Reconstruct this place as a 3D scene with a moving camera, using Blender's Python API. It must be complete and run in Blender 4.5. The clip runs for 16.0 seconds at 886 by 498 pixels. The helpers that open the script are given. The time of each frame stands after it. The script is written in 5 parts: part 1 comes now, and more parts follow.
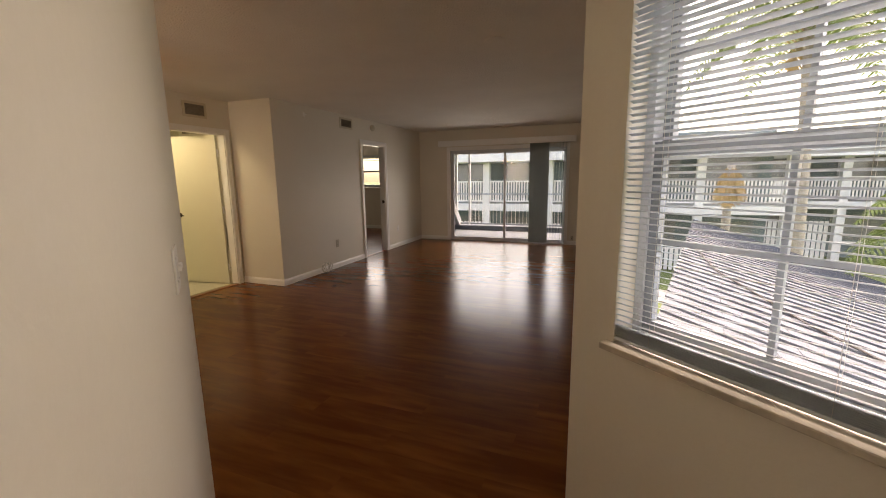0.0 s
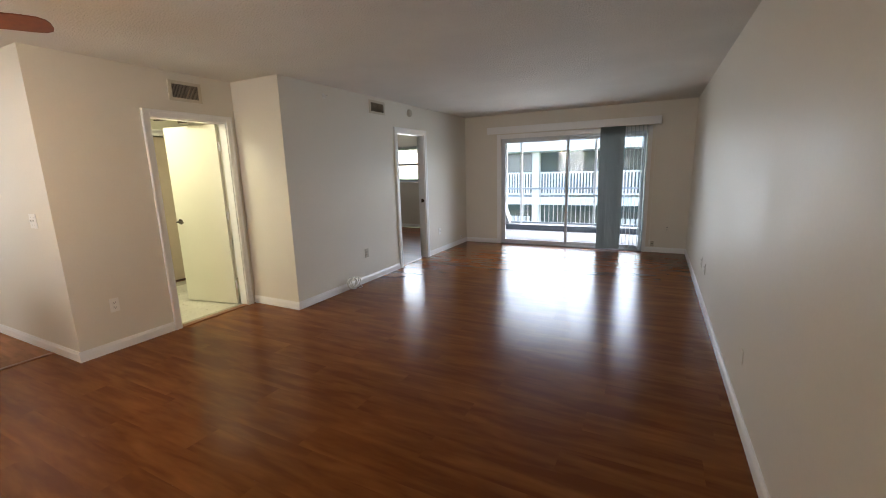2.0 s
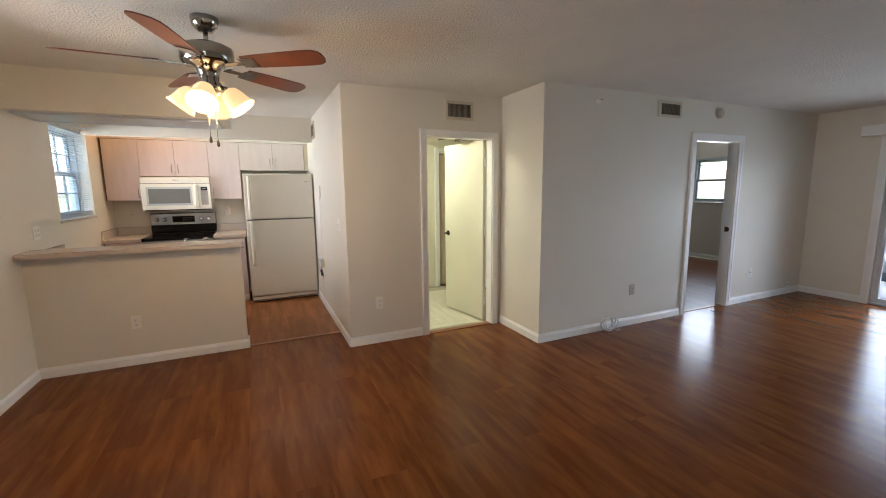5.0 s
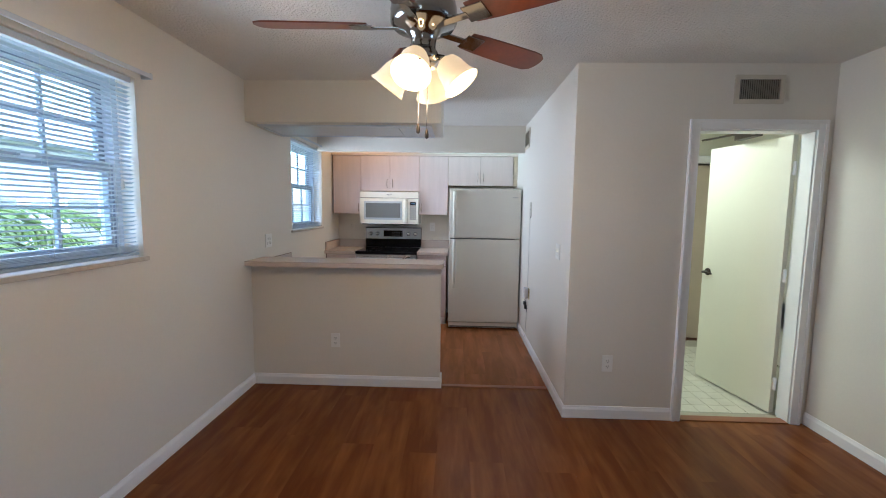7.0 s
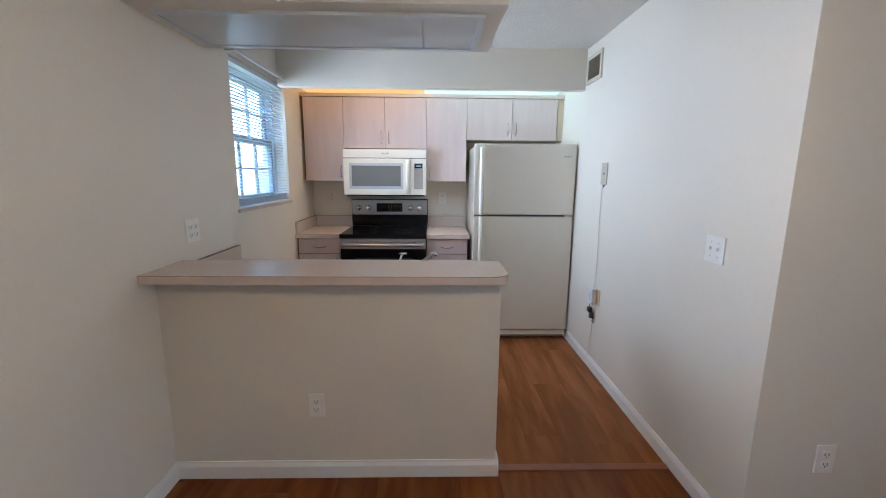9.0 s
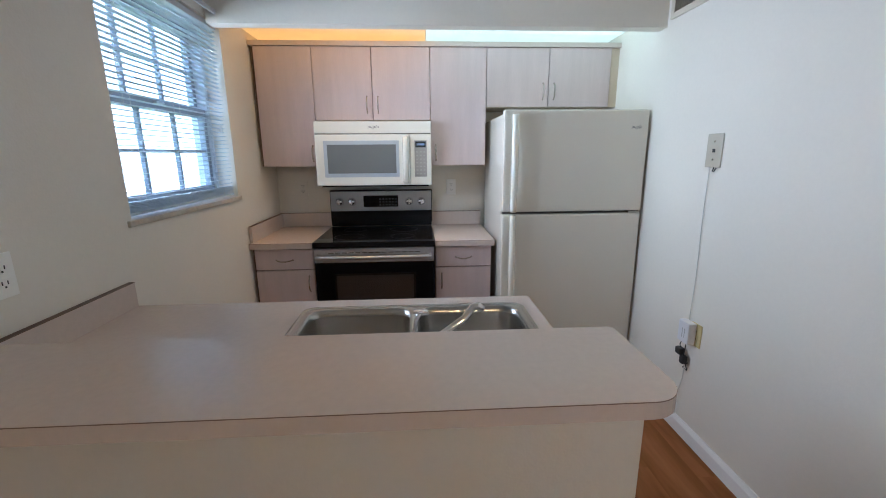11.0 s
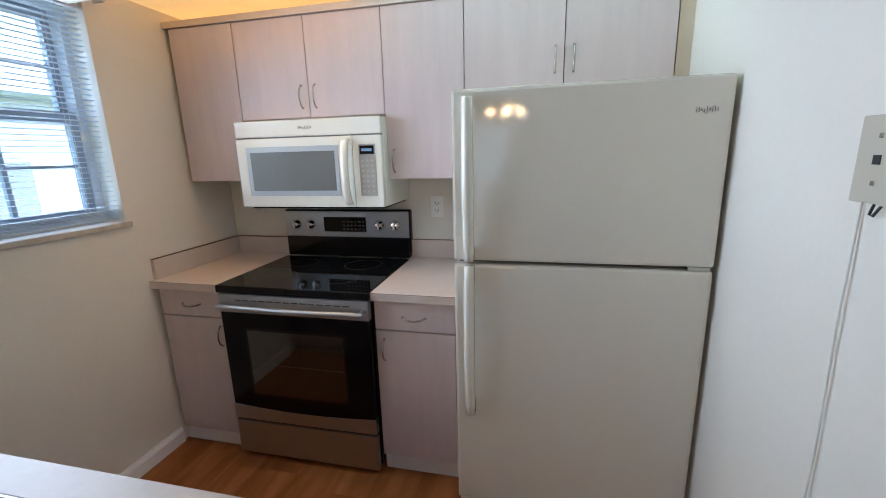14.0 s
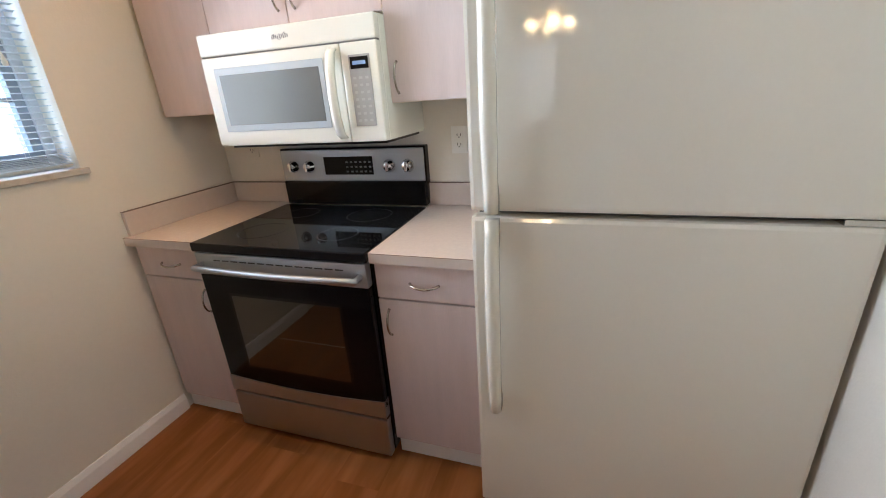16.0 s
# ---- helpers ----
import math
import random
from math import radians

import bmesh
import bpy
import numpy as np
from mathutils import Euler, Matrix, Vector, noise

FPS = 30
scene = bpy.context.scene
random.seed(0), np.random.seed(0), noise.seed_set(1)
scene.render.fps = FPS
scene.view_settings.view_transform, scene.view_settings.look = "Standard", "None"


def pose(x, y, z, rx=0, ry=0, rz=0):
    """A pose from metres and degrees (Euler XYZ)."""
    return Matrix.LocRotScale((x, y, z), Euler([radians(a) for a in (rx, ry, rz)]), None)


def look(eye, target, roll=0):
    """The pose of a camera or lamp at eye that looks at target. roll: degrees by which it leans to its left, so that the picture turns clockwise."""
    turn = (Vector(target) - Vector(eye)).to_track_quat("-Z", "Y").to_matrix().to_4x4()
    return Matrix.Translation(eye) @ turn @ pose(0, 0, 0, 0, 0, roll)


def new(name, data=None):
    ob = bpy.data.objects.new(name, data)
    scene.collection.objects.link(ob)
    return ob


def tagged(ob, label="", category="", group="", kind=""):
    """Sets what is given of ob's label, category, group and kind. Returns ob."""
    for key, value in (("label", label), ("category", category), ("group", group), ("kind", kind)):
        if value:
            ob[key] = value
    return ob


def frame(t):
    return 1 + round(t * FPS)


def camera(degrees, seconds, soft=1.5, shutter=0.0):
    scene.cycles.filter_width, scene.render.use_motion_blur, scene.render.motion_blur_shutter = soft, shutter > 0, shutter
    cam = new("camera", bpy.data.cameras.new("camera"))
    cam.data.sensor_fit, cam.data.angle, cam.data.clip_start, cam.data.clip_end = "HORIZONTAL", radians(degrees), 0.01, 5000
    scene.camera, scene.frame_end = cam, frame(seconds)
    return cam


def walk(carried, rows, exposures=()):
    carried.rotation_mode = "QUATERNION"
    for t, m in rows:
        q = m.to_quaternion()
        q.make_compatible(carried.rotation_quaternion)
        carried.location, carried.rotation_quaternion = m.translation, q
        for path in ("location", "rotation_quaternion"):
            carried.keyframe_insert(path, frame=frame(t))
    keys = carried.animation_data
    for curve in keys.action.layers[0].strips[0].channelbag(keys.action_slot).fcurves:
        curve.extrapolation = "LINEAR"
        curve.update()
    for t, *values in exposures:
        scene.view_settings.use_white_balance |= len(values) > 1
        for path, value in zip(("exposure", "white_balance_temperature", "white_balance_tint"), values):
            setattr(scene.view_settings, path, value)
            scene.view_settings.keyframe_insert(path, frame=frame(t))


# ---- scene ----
cam = camera(94.3, 16.0, soft=1.0)
PATH = [
    (0, (-0.146, 0.236, 1.404), (-0.861, 2.072, 1.059), -0.8),
    (0.5, (-0.199, 0.461, 1.494), (-0.987, 2.248, 1.061), -0.9),
    (1, (-0.359, 0.712, 1.485), (-1.126, 2.51, 1.063), -0.4),
    (1.5, (-0.585, 1.042, 1.49), (-1.328, 2.852, 1.074), -1.8),
    (2, (-0.714, 1.373, 1.454), (-1.614, 3.117, 1.071), -1.6),
    (2.5, (-0.808, 1.647, 1.46), (-1.686, 3.411, 1.119), -1.7),
    (3, (-0.906, 1.837, 1.473), (-1.79, 3.602, 1.154), -2.2),
    (3.5, (-0.919, 1.936, 1.463), (-1.935, 3.627, 1.133), -1.5),
    (4, (-0.921, 1.995, 1.472), (-2.248, 3.457, 1.155), -1.8),
    (4.5, (-0.952, 2.017, 1.463), (-2.595, 3.118, 1.165), -2.0),
    (5, (-0.986, 2.041, 1.485), (-2.788, 2.858, 1.191), -0.6),
    (5.2, (-1.024, 2.047, 1.477), (-2.862, 2.782, 1.189), -0.1),
    (7.3, (-2.225, 1.984, 1.421), (-4.213, 1.877, 1.227), 0.4),
    (7.5, (-2.415, 1.961, 1.394), (-4.402, 1.861, 1.188), -0.3),
    (8, (-2.714, 1.811, 1.427), (-4.696, 1.71, 1.18), -0.2),
    (8.5, (-3.06, 1.678, 1.436), (-5.039, 1.624, 1.151), 0.8),
    (8.7, (-3.199, 1.639, 1.438), (-5.173, 1.644, 1.116), 0.6),
    (10.8, (-4.333, 1.432, 1.459), (-6.28, 1.531, 1.013), -0.3),
    (11, (-4.434, 1.435, 1.443), (-6.38, 1.542, 0.995), -0.4),
    (11.5, (-4.619, 1.473, 1.424), (-6.555, 1.498, 0.922), -1.1),
    (12, (-4.784, 1.622, 1.435), (-6.723, 1.568, 0.944), -1.2),
    (12.5, (-4.95, 1.795, 1.436), (-6.897, 1.798, 0.978), -1.1),
    (13, (-5.16, 1.919, 1.454), (-7.114, 1.884, 1.026), -1.2),
    (13.5, (-5.312, 2.069, 1.482), (-7.255, 1.821, 1.079), -1.4),
    (14, (-5.421, 2.21, 1.48), (-7.319, 1.77, 1.031), -1.5),
    (14.5, (-5.568, 2.225, 1.471), (-7.446, 1.729, 0.992), -1.7),
    (15, (-5.742, 2.209, 1.433), (-7.591, 1.754, 0.82), -2.6),
    (15.5, (-5.794, 2.183, 1.38), (-7.57, 1.713, 0.59), -3.6),
    (16, (-5.851, 2.186, 1.39), (-7.616, 1.566, 0.686), -3.9),
]
EXPOSURES = [(0.0, 3.15, 9600, 23), (0.5, 3.2, 10200, 23), (1.0, 3.45, 11800, 25), (1.5, 3.8, 11700, 25), (2.0, 4.05, 6700, 12), (2.5, 4.05, 6200, 11),
             (3.5, 4.05, 6200, 11), (4.5, 4.0, 6150, 10), (5.0, 4.0, 6250, 11), (7.5, 3.75, 4950, 9), (8.5, 3.85, 5100, 9), (11.0, 3.6, 5100, 8),
             (12.5, 3.7, 5150, 8), (13.5, 3.65, 5200, 8), (14.5, 3.65, 5250, 8), (15.0, 3.8, 5350, 8), (15.5, 4.1, 5350, 9), (16.0, 4.05, 5650, 10)]
walk(cam, [(t, look(eye, target, roll)) for t, eye, target, roll in PATH], EXPOSURES)

# ---- world, sun and lights ----
def sky_world(strength, elevation, rotation):
    w = bpy.data.worlds.new("sky")
    w.use_nodes = True
    nt = w.node_tree
    bg = nt.nodes["Background"]
    sky = nt.nodes.new("ShaderNodeTexSky")
    sky.sky_type, sky.sun_disc = "NISHITA", False
    sky.sun_elevation, sky.sun_rotation = radians(elevation), radians(rotation)
    sky.air_density, sky.dust_density = 1.0, 3.0
    nt.links.new(sky.outputs[0], bg.inputs[0])
    bg.inputs[1].default_value = strength
    scene.world = w


SUN_ELEV, SUN_ROT = 58.0, 28.0
sky_world(0.115, SUN_ELEV, SUN_ROT)
sun_data = bpy.data.lights.new("sun", "SUN")
sun_data.energy, sun_data.angle, sun_data.color = 0.5, radians(10), (0.90, 0.96, 1.0)
sun = new("sun", sun_data)
a, e = radians(SUN_ROT), radians(SUN_ELEV)
sun.matrix_world = look((math.sin(a) * math.cos(e) * 50, math.cos(a) * math.cos(e) * 50, math.sin(e) * 50), (0, 0, 0))


def lamp(name, kind, loc, power, color, target=None, size=0.1, size_y=None):
    d = bpy.data.lights.new(name, kind)
    d.energy, d.color = power, color
    if kind == "AREA":
        d.size = size
        if size_y:
            d.shape, d.size_y = "RECTANGLE", size_y
    else:
        d.shadow_soft_size = size
    ob = new(name, d)
    ob.matrix_world = look(loc, target) if target else Matrix.Translation(loc)
    return ob


# the sky's light in the openings of the sliding door and the bedroom window
lamp("door_sky_light", "AREA", (-2.09, 8.925, 0.99), 1.65, (0.77, 0.895, 1.0), target=(-2.09, 4.0, 0.99), size=2.42, size_y=1.86).data.spread = radians(120)
lamp("bedroom_sky_light", "AREA", (-6.25, 10.352, 1.58), 1.3, (0.90, 0.955, 1.0), target=(-6.25, 8.0, 1.58), size=1.0, size_y=0.86)

# ---- materials ----
def mat(name, color, rough=0.5, metal=0.0, vary=0.12, scale=6.0, fine=120.0, bump=0.0, bump_scale=None, coat=0.0, emit=None, stretch=(1, 1, 1), rough_vary=0.08, island=0.0):
    """Principled material: colour varied at two scales, roughness variation, fine relief."""
    m = bpy.data.materials.new(name)
    m.use_nodes = True
    nt = m.node_tree
    n, l = nt.nodes, nt.links
    p = n["Principled BSDF"]
    geo = n.new("ShaderNodeNewGeometry")
    mp = n.new("ShaderNodeMapping")
    mp.inputs["Scale"].default_value = stretch
    l.new(geo.outputs["Position"], mp.inputs["Vector"])
    big = n.new("ShaderNodeTexNoise")
    big.inputs["Scale"].default_value, big.inputs["Detail"].default_value = scale, 4
    small = n.new("ShaderNodeTexNoise")
    small.inputs["Scale"].default_value, small.inputs["Detail"].default_value = fine, 3
    l.new(mp.outputs[0], big.inputs["Vector"]), l.new(mp.outputs[0], small.inputs["Vector"])
    add = n.new("ShaderNodeMath")
    add.operation = "MULTIPLY_ADD"
    l.new(small.outputs[0], add.inputs[0])
    add.inputs[1].default_value = 0.5
    l.new(big.outputs[0], add.inputs[2])
    ramp = n.new("ShaderNodeMapRange")
    ramp.inputs["From Min"].default_value, ramp.inputs["From Max"].default_value = 0.45, 1.05
    ramp.inputs["To Min"].default_value, ramp.inputs["To Max"].default_value = 1 - vary, 1 + vary
    l.new(add.outputs[0], ramp.inputs["Value"])
    mul = n.new("ShaderNodeVectorMath")
    mul.operation = "SCALE"
    mul.inputs[0].default_value = color
    l.new(ramp.outputs[0], mul.inputs["Scale"])
    col = mul.outputs[0]
    if island:
        sc = n.new("ShaderNodeMapRange")
        sc.inputs["To Min"].default_value, sc.inputs["To Max"].default_value = 1 - island, 1 + island
        l.new(geo.outputs["Random Per Island"], sc.inputs["Value"])
        mul2 = n.new("ShaderNodeVectorMath")
        mul2.operation = "SCALE"
        l.new(col, mul2.inputs[0]), l.new(sc.outputs[0], mul2.inputs["Scale"])
        col = mul2.outputs[0]
    l.new(col, p.inputs["Base Color"])
    rr = n.new("ShaderNodeMapRange")
    rr.inputs["From Min"].default_value, rr.inputs["From Max"].default_value = 0.3, 0.7
    lo, hi = max(rough - rough_vary, 0.02), min(rough + rough_vary, 1)
    lo, hi = (max(lo, 0.284), hi) if rough >= 0.28 else (lo, min(hi, 0.262))
    rr.inputs["To Min"].default_value, rr.inputs["To Max"].default_value = lo, hi
    l.new(big.outputs[0], rr.inputs["Value"]), l.new(rr.outputs[0], p.inputs["Roughness"])
    p.inputs["Metallic"].default_value = metal
    p.inputs["Coat Weight"].default_value = coat
    if bump:
        b = n.new("ShaderNodeBump")
        b.inputs["Strength"].default_value, b.inputs["Distance"].default_value = bump, 0.009 if bump >= 1 else 0.004
        src = small
        if bump_scale:
            src = n.new("ShaderNodeTexNoise")
            src.inputs["Scale"].default_value, src.inputs["Detail"].default_value = bump_scale, 2
            l.new(geo.outputs["Position"], src.inputs["Vector"])
        l.new(src.outputs[0], b.inputs["Height"]), l.new(b.outputs[0], p.inputs["Normal"])
    if emit:
        p.inputs["Emission Color"].default_value = (*emit[:3], 1)
        p.inputs["Emission Strength"].default_value = emit[3]
    return m


def wood_floor(name, dark, light, rough, along=(0.75, 7.0, 7.0)):
    """Laminate boards: streaks along x, tone differing from board to board."""
    m = bpy.data.materials.new(name)
    m.use_nodes = True
    nt = m.node_tree
    n, l = nt.nodes, nt.links
    p = n["Principled BSDF"]
    geo, info = n.new("ShaderNodeNewGeometry"), n.new("ShaderNodeObjectInfo")
    off = n.new("ShaderNodeVectorMath")
    off.operation = "MULTIPLY_ADD"
    off.inputs[1].default_value = (13.0, 7.0, 3.0)
    l.new(info.outputs["Random"], off.inputs[0]), l.new(geo.outputs["Position"], off.inputs[2])
    mp = n.new("ShaderNodeMapping")
    mp.inputs["Scale"].default_value = along
    l.new(off.outputs[0], mp.inputs["Vector"])
    grain = n.new("ShaderNodeTexNoise")
    grain.inputs["Scale"].default_value, grain.inputs["Detail"].default_value, grain.inputs["Distortion"].default_value = 1.3, 3, 0.4
    fine = n.new("ShaderNodeTexNoise")
    fine.inputs["Scale"].default_value, fine.inputs["Detail"].default_value = 5, 2
    l.new(mp.outputs[0], grain.inputs["Vector"]), l.new(mp.outputs[0], fine.inputs["Vector"])
    s = n.new("ShaderNodeMath")
    s.operation = "MULTIPLY_ADD"
    s.inputs[1].default_value = 0.20
    l.new(fine.outputs[0], s.inputs[0]), l.new(grain.outputs[0], s.inputs[2])
    s2 = n.new("ShaderNodeMath")
    s2.operation = "MULTIPLY_ADD"
    s2.inputs[1].default_value = 0.03
    l.new(info.outputs["Random"], s2.inputs[0]), l.new(s.outputs[0], s2.inputs[2])
    ramp = n.new("ShaderNodeValToRGB")
    ramp.color_ramp.elements[0].position, ramp.color_ramp.elements[0].color = 0.48, (*dark, 1)
    ramp.color_ramp.elements[1].position, ramp.color_ramp.elements[1].color = 0.88, (*light, 1)
    l.new(s2.outputs[0], ramp.inputs[0]), l.new(ramp.outputs[0], p.inputs["Base Color"])
    wear = n.new("ShaderNodeTexNoise")
    wear.inputs["Scale"].default_value, wear.inputs["Detail"].default_value = 1.3, 5
    l.new(geo.outputs["Position"], wear.inputs["Vector"])
    rr = n.new("ShaderNodeMapRange")
    rr.inputs["From Min"].default_value, rr.inputs["From Max"].default_value = 0.3, 0.7
    rr.inputs["To Min"].default_value, rr.inputs["To Max"].default_value = rough - 0.004, rough + 0.016
    l.new(wear.outputs[0], rr.inputs["Value"]), l.new(rr.outputs[0], p.inputs["Roughness"])
    p.inputs["Specular IOR Level"].default_value = 0.125
    b = n.new("ShaderNodeBump")
    b.inputs["Strength"].default_value, b.inputs["Distance"].default_value = 0.02, 0.001
    return m


def glass_mat(name, tint=(1, 1, 1), rough=0.0):
    m = bpy.data.materials.new(name)
    m.use_nodes = True
    n, l = m.node_tree.nodes, m.node_tree.links
    n.remove(n["Principled BSDF"])
    tr, gl, mix, lw = n.new("ShaderNodeBsdfTransparent"), n.new("ShaderNodeBsdfGlossy"), n.new("ShaderNodeMixShader"), n.new("ShaderNodeLayerWeight")
    lw.inputs[0].default_value, gl.inputs["Roughness"].default_value = 0.5, rough
    pw, fr = n.new("ShaderNodeMath"), n.new("ShaderNodeMath")
    pw.operation, fr.operation = "POWER", "MULTIPLY_ADD"
    pw.inputs[1].default_value, fr.inputs[1].default_value, fr.inputs[2].default_value = 5.0, 0.5, 0.025
    l.new(lw.outputs["Facing"], pw.inputs[0]), l.new(pw.outputs[0], fr.inputs[0])
    tr.inputs[0].default_value = (*tint, 1)
    l.new(fr.outputs[0], mix.inputs[0]), l.new(tr.outputs[0], mix.inputs[1]), l.new(gl.outputs[0], mix.inputs[2])
    l.new(mix.outputs[0], n["Material Output"].inputs[0])
    return m


def thin_mat(name, color, through_share, rough=0.5):
    """Plastic or cloth thin enough to let some light pass."""
    m = bpy.data.materials.new(name)
    m.use_nodes = True
    n, l = m.node_tree.nodes, m.node_tree.links
    p = n["Principled BSDF"]
    p.inputs["Base Color"].default_value, p.inputs["Roughness"].default_value = (*color, 1), rough
    tl, mix = n.new("ShaderNodeBsdfTranslucent"), n.new("ShaderNodeMixShader")
    tl.inputs[0].default_value = (*color, 1)
    mix.inputs[0].default_value = through_share
    l.new(p.outputs[0], mix.inputs[1]), l.new(tl.outputs[0], mix.inputs[2]), l.new(mix.outputs[0], n["Material Output"].inputs[0])
    return m


WALL = mat("wall_paint", (0.76, 0.722, 0.64), 0.5, vary=0.03, scale=1.2, fine=60, bump=0.12, bump_scale=140)
BATHWALL = mat("bath_wall_paint", (0.76, 0.74, 0.62), 0.5, vary=0.03, scale=1.5, bump=0.1, bump_scale=140)
CEIL = mat("textured_ceiling", (0.74, 0.712, 0.66), 0.85, vary=0.06, scale=2, fine=90, bump=1.0, bump_scale=75)
TRIM = mat("white_trim", (0.88, 0.88, 0.87), 0.3, vary=0.03, scale=3)
DOORW = mat("door_white", (0.80, 0.78, 0.66), 0.38, vary=0.03, scale=2)
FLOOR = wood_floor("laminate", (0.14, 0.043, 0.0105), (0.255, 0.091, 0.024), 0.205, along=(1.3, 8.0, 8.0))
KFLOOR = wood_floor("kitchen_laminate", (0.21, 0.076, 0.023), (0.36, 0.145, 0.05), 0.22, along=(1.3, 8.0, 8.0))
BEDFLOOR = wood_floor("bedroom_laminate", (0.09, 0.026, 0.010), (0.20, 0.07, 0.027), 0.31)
SUB = mat("seam_dark", (0.06, 0.02, 0.01), 0.7)
THRESH = mat("threshold_wood", (0.25, 0.09, 0.035), 0.35, vary=0.2, scale=4, fine=60, stretch=(1, 1, 1))
TILE = mat("vinyl_tile", (0.68, 0.66, 0.55), 0.3, vary=0.08, scale=9, fine=70)
GROUT = mat("tile_joint", (0.45, 0.42, 0.33), 0.7)
MARBLE = mat("sill_marble", (0.52, 0.47, 0.40), 0.3, vary=0.25, scale=9, fine=40)
ALU = mat("white_aluminium", (0.62, 0.66, 0.70), 0.35, vary=0.05, scale=5)
# grey track and rails; white sashes share it, their backlit shade in the colour
DALU = mat("grey_aluminium", (0.30, 0.345, 0.40), 0.35, vary=0.06, scale=5)
SLAT = thin_mat("blind_slat", (0.54, 0.60, 0.64), 0.18, 0.35)
VANE = thin_mat("vertical_vane", (0.42, 0.46, 0.45), 0.18, 0.6)
CORD = mat("blind_cord", (0.75, 0.74, 0.70), 0.8)
GLASS = glass_mat("window_glass")
PLATE = mat("plate_ivory", (0.86, 0.85, 0.81), 0.35, vary=0.02)
PLATEB = mat("plate_beige", (0.50, 0.46, 0.37), 0.4, vary=0.03)
SLOT = mat("dark_slot", (0.03, 0.03, 0.03), 0.5)
VENT = mat("vent_paint", (0.62, 0.57, 0.46), 0.45, vary=0.06, scale=12)
VENTSLAT = mat("vent_slat_paint", (0.34, 0.31, 0.25), 0.5, vary=0.08, scale=12)
VENTDARK = mat("duct_dark", (0.035, 0.032, 0.028), 0.8)
CAB = mat("cabinet_laminate", (0.60, 0.505, 0.49), 0.42, vary=0.065, scale=3.0, fine=40, stretch=(7, 7, 0.8))
CABIN = mat("cabinet_carcass", (0.60, 0.50, 0.38), 0.5, vary=0.06)
GAPM = mat("cabinet_shadow_gap", (0.09, 0.05, 0.035), 0.7)
COUNTER = mat("counter_laminate", (0.62, 0.53, 0.47), 0.255, vary=0.035, scale=60, fine=400, rough_vary=0.02)
EDGELINE = mat("laminate_edge_line", (0.16, 0.10, 0.07), 0.6)
WHITEAPP = mat("appliance_white", (0.76, 0.76, 0.68), 0.10, vary=0.01, scale=2)
FRIDGE = mat("fridge_bisque", (0.70, 0.67, 0.585), 0.055, vary=0.02, scale=2, rough_vary=0.02)
FRHANDLE = mat("fridge_handle", (0.76, 0.74, 0.65), 0.10, vary=0.02)
GASKET = mat("gasket_grey", (0.12, 0.12, 0.11), 0.6)
STEEL = mat("brushed_steel", (0.43, 0.45, 0.47), 0.42, 1.0, vary=0.03, scale=3, fine=300, stretch=(1, 1, 6), rough_vary=0.02)
SINKST = mat("sink_steel", (0.40, 0.385, 0.36), 0.25, 1.0, vary=0.04, scale=3, fine=160, stretch=(1, 4, 1), rough_vary=0.03)
CHROME = mat("chrome", (0.72, 0.72, 0.72), 0.10, 1.0, vary=0.02, rough_vary=0.03)
NICKEL = mat("brushed_nickel", (0.50, 0.47, 0.42), 0.22, 1.0, vary=0.06, scale=20)
BLACKGL = mat("black_glass", (0.006, 0.006, 0.007), 0.05, vary=0.02, rough_vary=0.01)
BLACK = mat("black_enamel", (0.006, 0.006, 0.007), 0.2, vary=0.1)
for m in (BLACKGL, BLACK):
    m.node_tree.nodes["Principled BSDF"].inputs["Specular IOR Level"].default_value = 0.25
OVENBLK = mat("oven_door_black", (0.004, 0.004, 0.005), 0.12, vary=0.02, rough_vary=0.01)
OVENBLK.node_tree.nodes["Principled BSDF"].inputs["Specular IOR Level"].default_value = 0.15
OVENWIN = mat("oven_window", (0.018, 0.013, 0.008), 0.045, coat=1.0, vary=0.1, rough_vary=0.02)
MWWIN = mat("microwave_window", (0.17, 0.185, 0.185), 0.06, vary=0.03, rough_vary=0.03)
MWFRAME = mat("microwave_window_frame", (0.46, 0.52, 0.56), 0.25, vary=0.02)
PANELGREY = mat("control_panel_grey", (0.36, 0.36, 0.34), 0.35, vary=0.05, scale=40)
MARK = mat("printed_mark", (0.20, 0.20, 0.20), 0.4)
KEYGREY = mat("key_grey", (0.45, 0.45, 0.43), 0.4)
LITE = mat("printed_light", (0.60, 0.60, 0.58), 0.5)
BRONZE = mat("dark_bronze", (0.06, 0.045, 0.035), 0.3, 0.8, vary=0.1)
FANMETAL = mat("polished_fan_nickel", (0.34, 0.325, 0.30), 0.13, 1.0, vary=0.05, scale=20, rough_vary=0.04)
BLADE = mat("fan_blade_wood", (0.16, 0.045, 0.020), 0.30, vary=0.3, scale=5, fine=50)
BULBGLASS = mat("frosted_shade", (0.85, 0.74, 0.52), 0.35, vary=0.05, scale=12, emit=(1.0, 0.62, 0.28, 0.055))
BULB = mat("lit_bulb", (1, 0.9, 0.7), 0.4, emit=(1.0, 0.75, 0.42, 0.9))
COVEWARM = mat("cove_panel_warm", (0.85, 0.75, 0.5), 0.5, emit=(1.0, 0.50, 0.14, 0.058))
COVECOOL = mat("cove_panel_cool", (0.85, 0.9, 0.85), 0.5, emit=(0.82, 1.0, 0.86, 0.05))
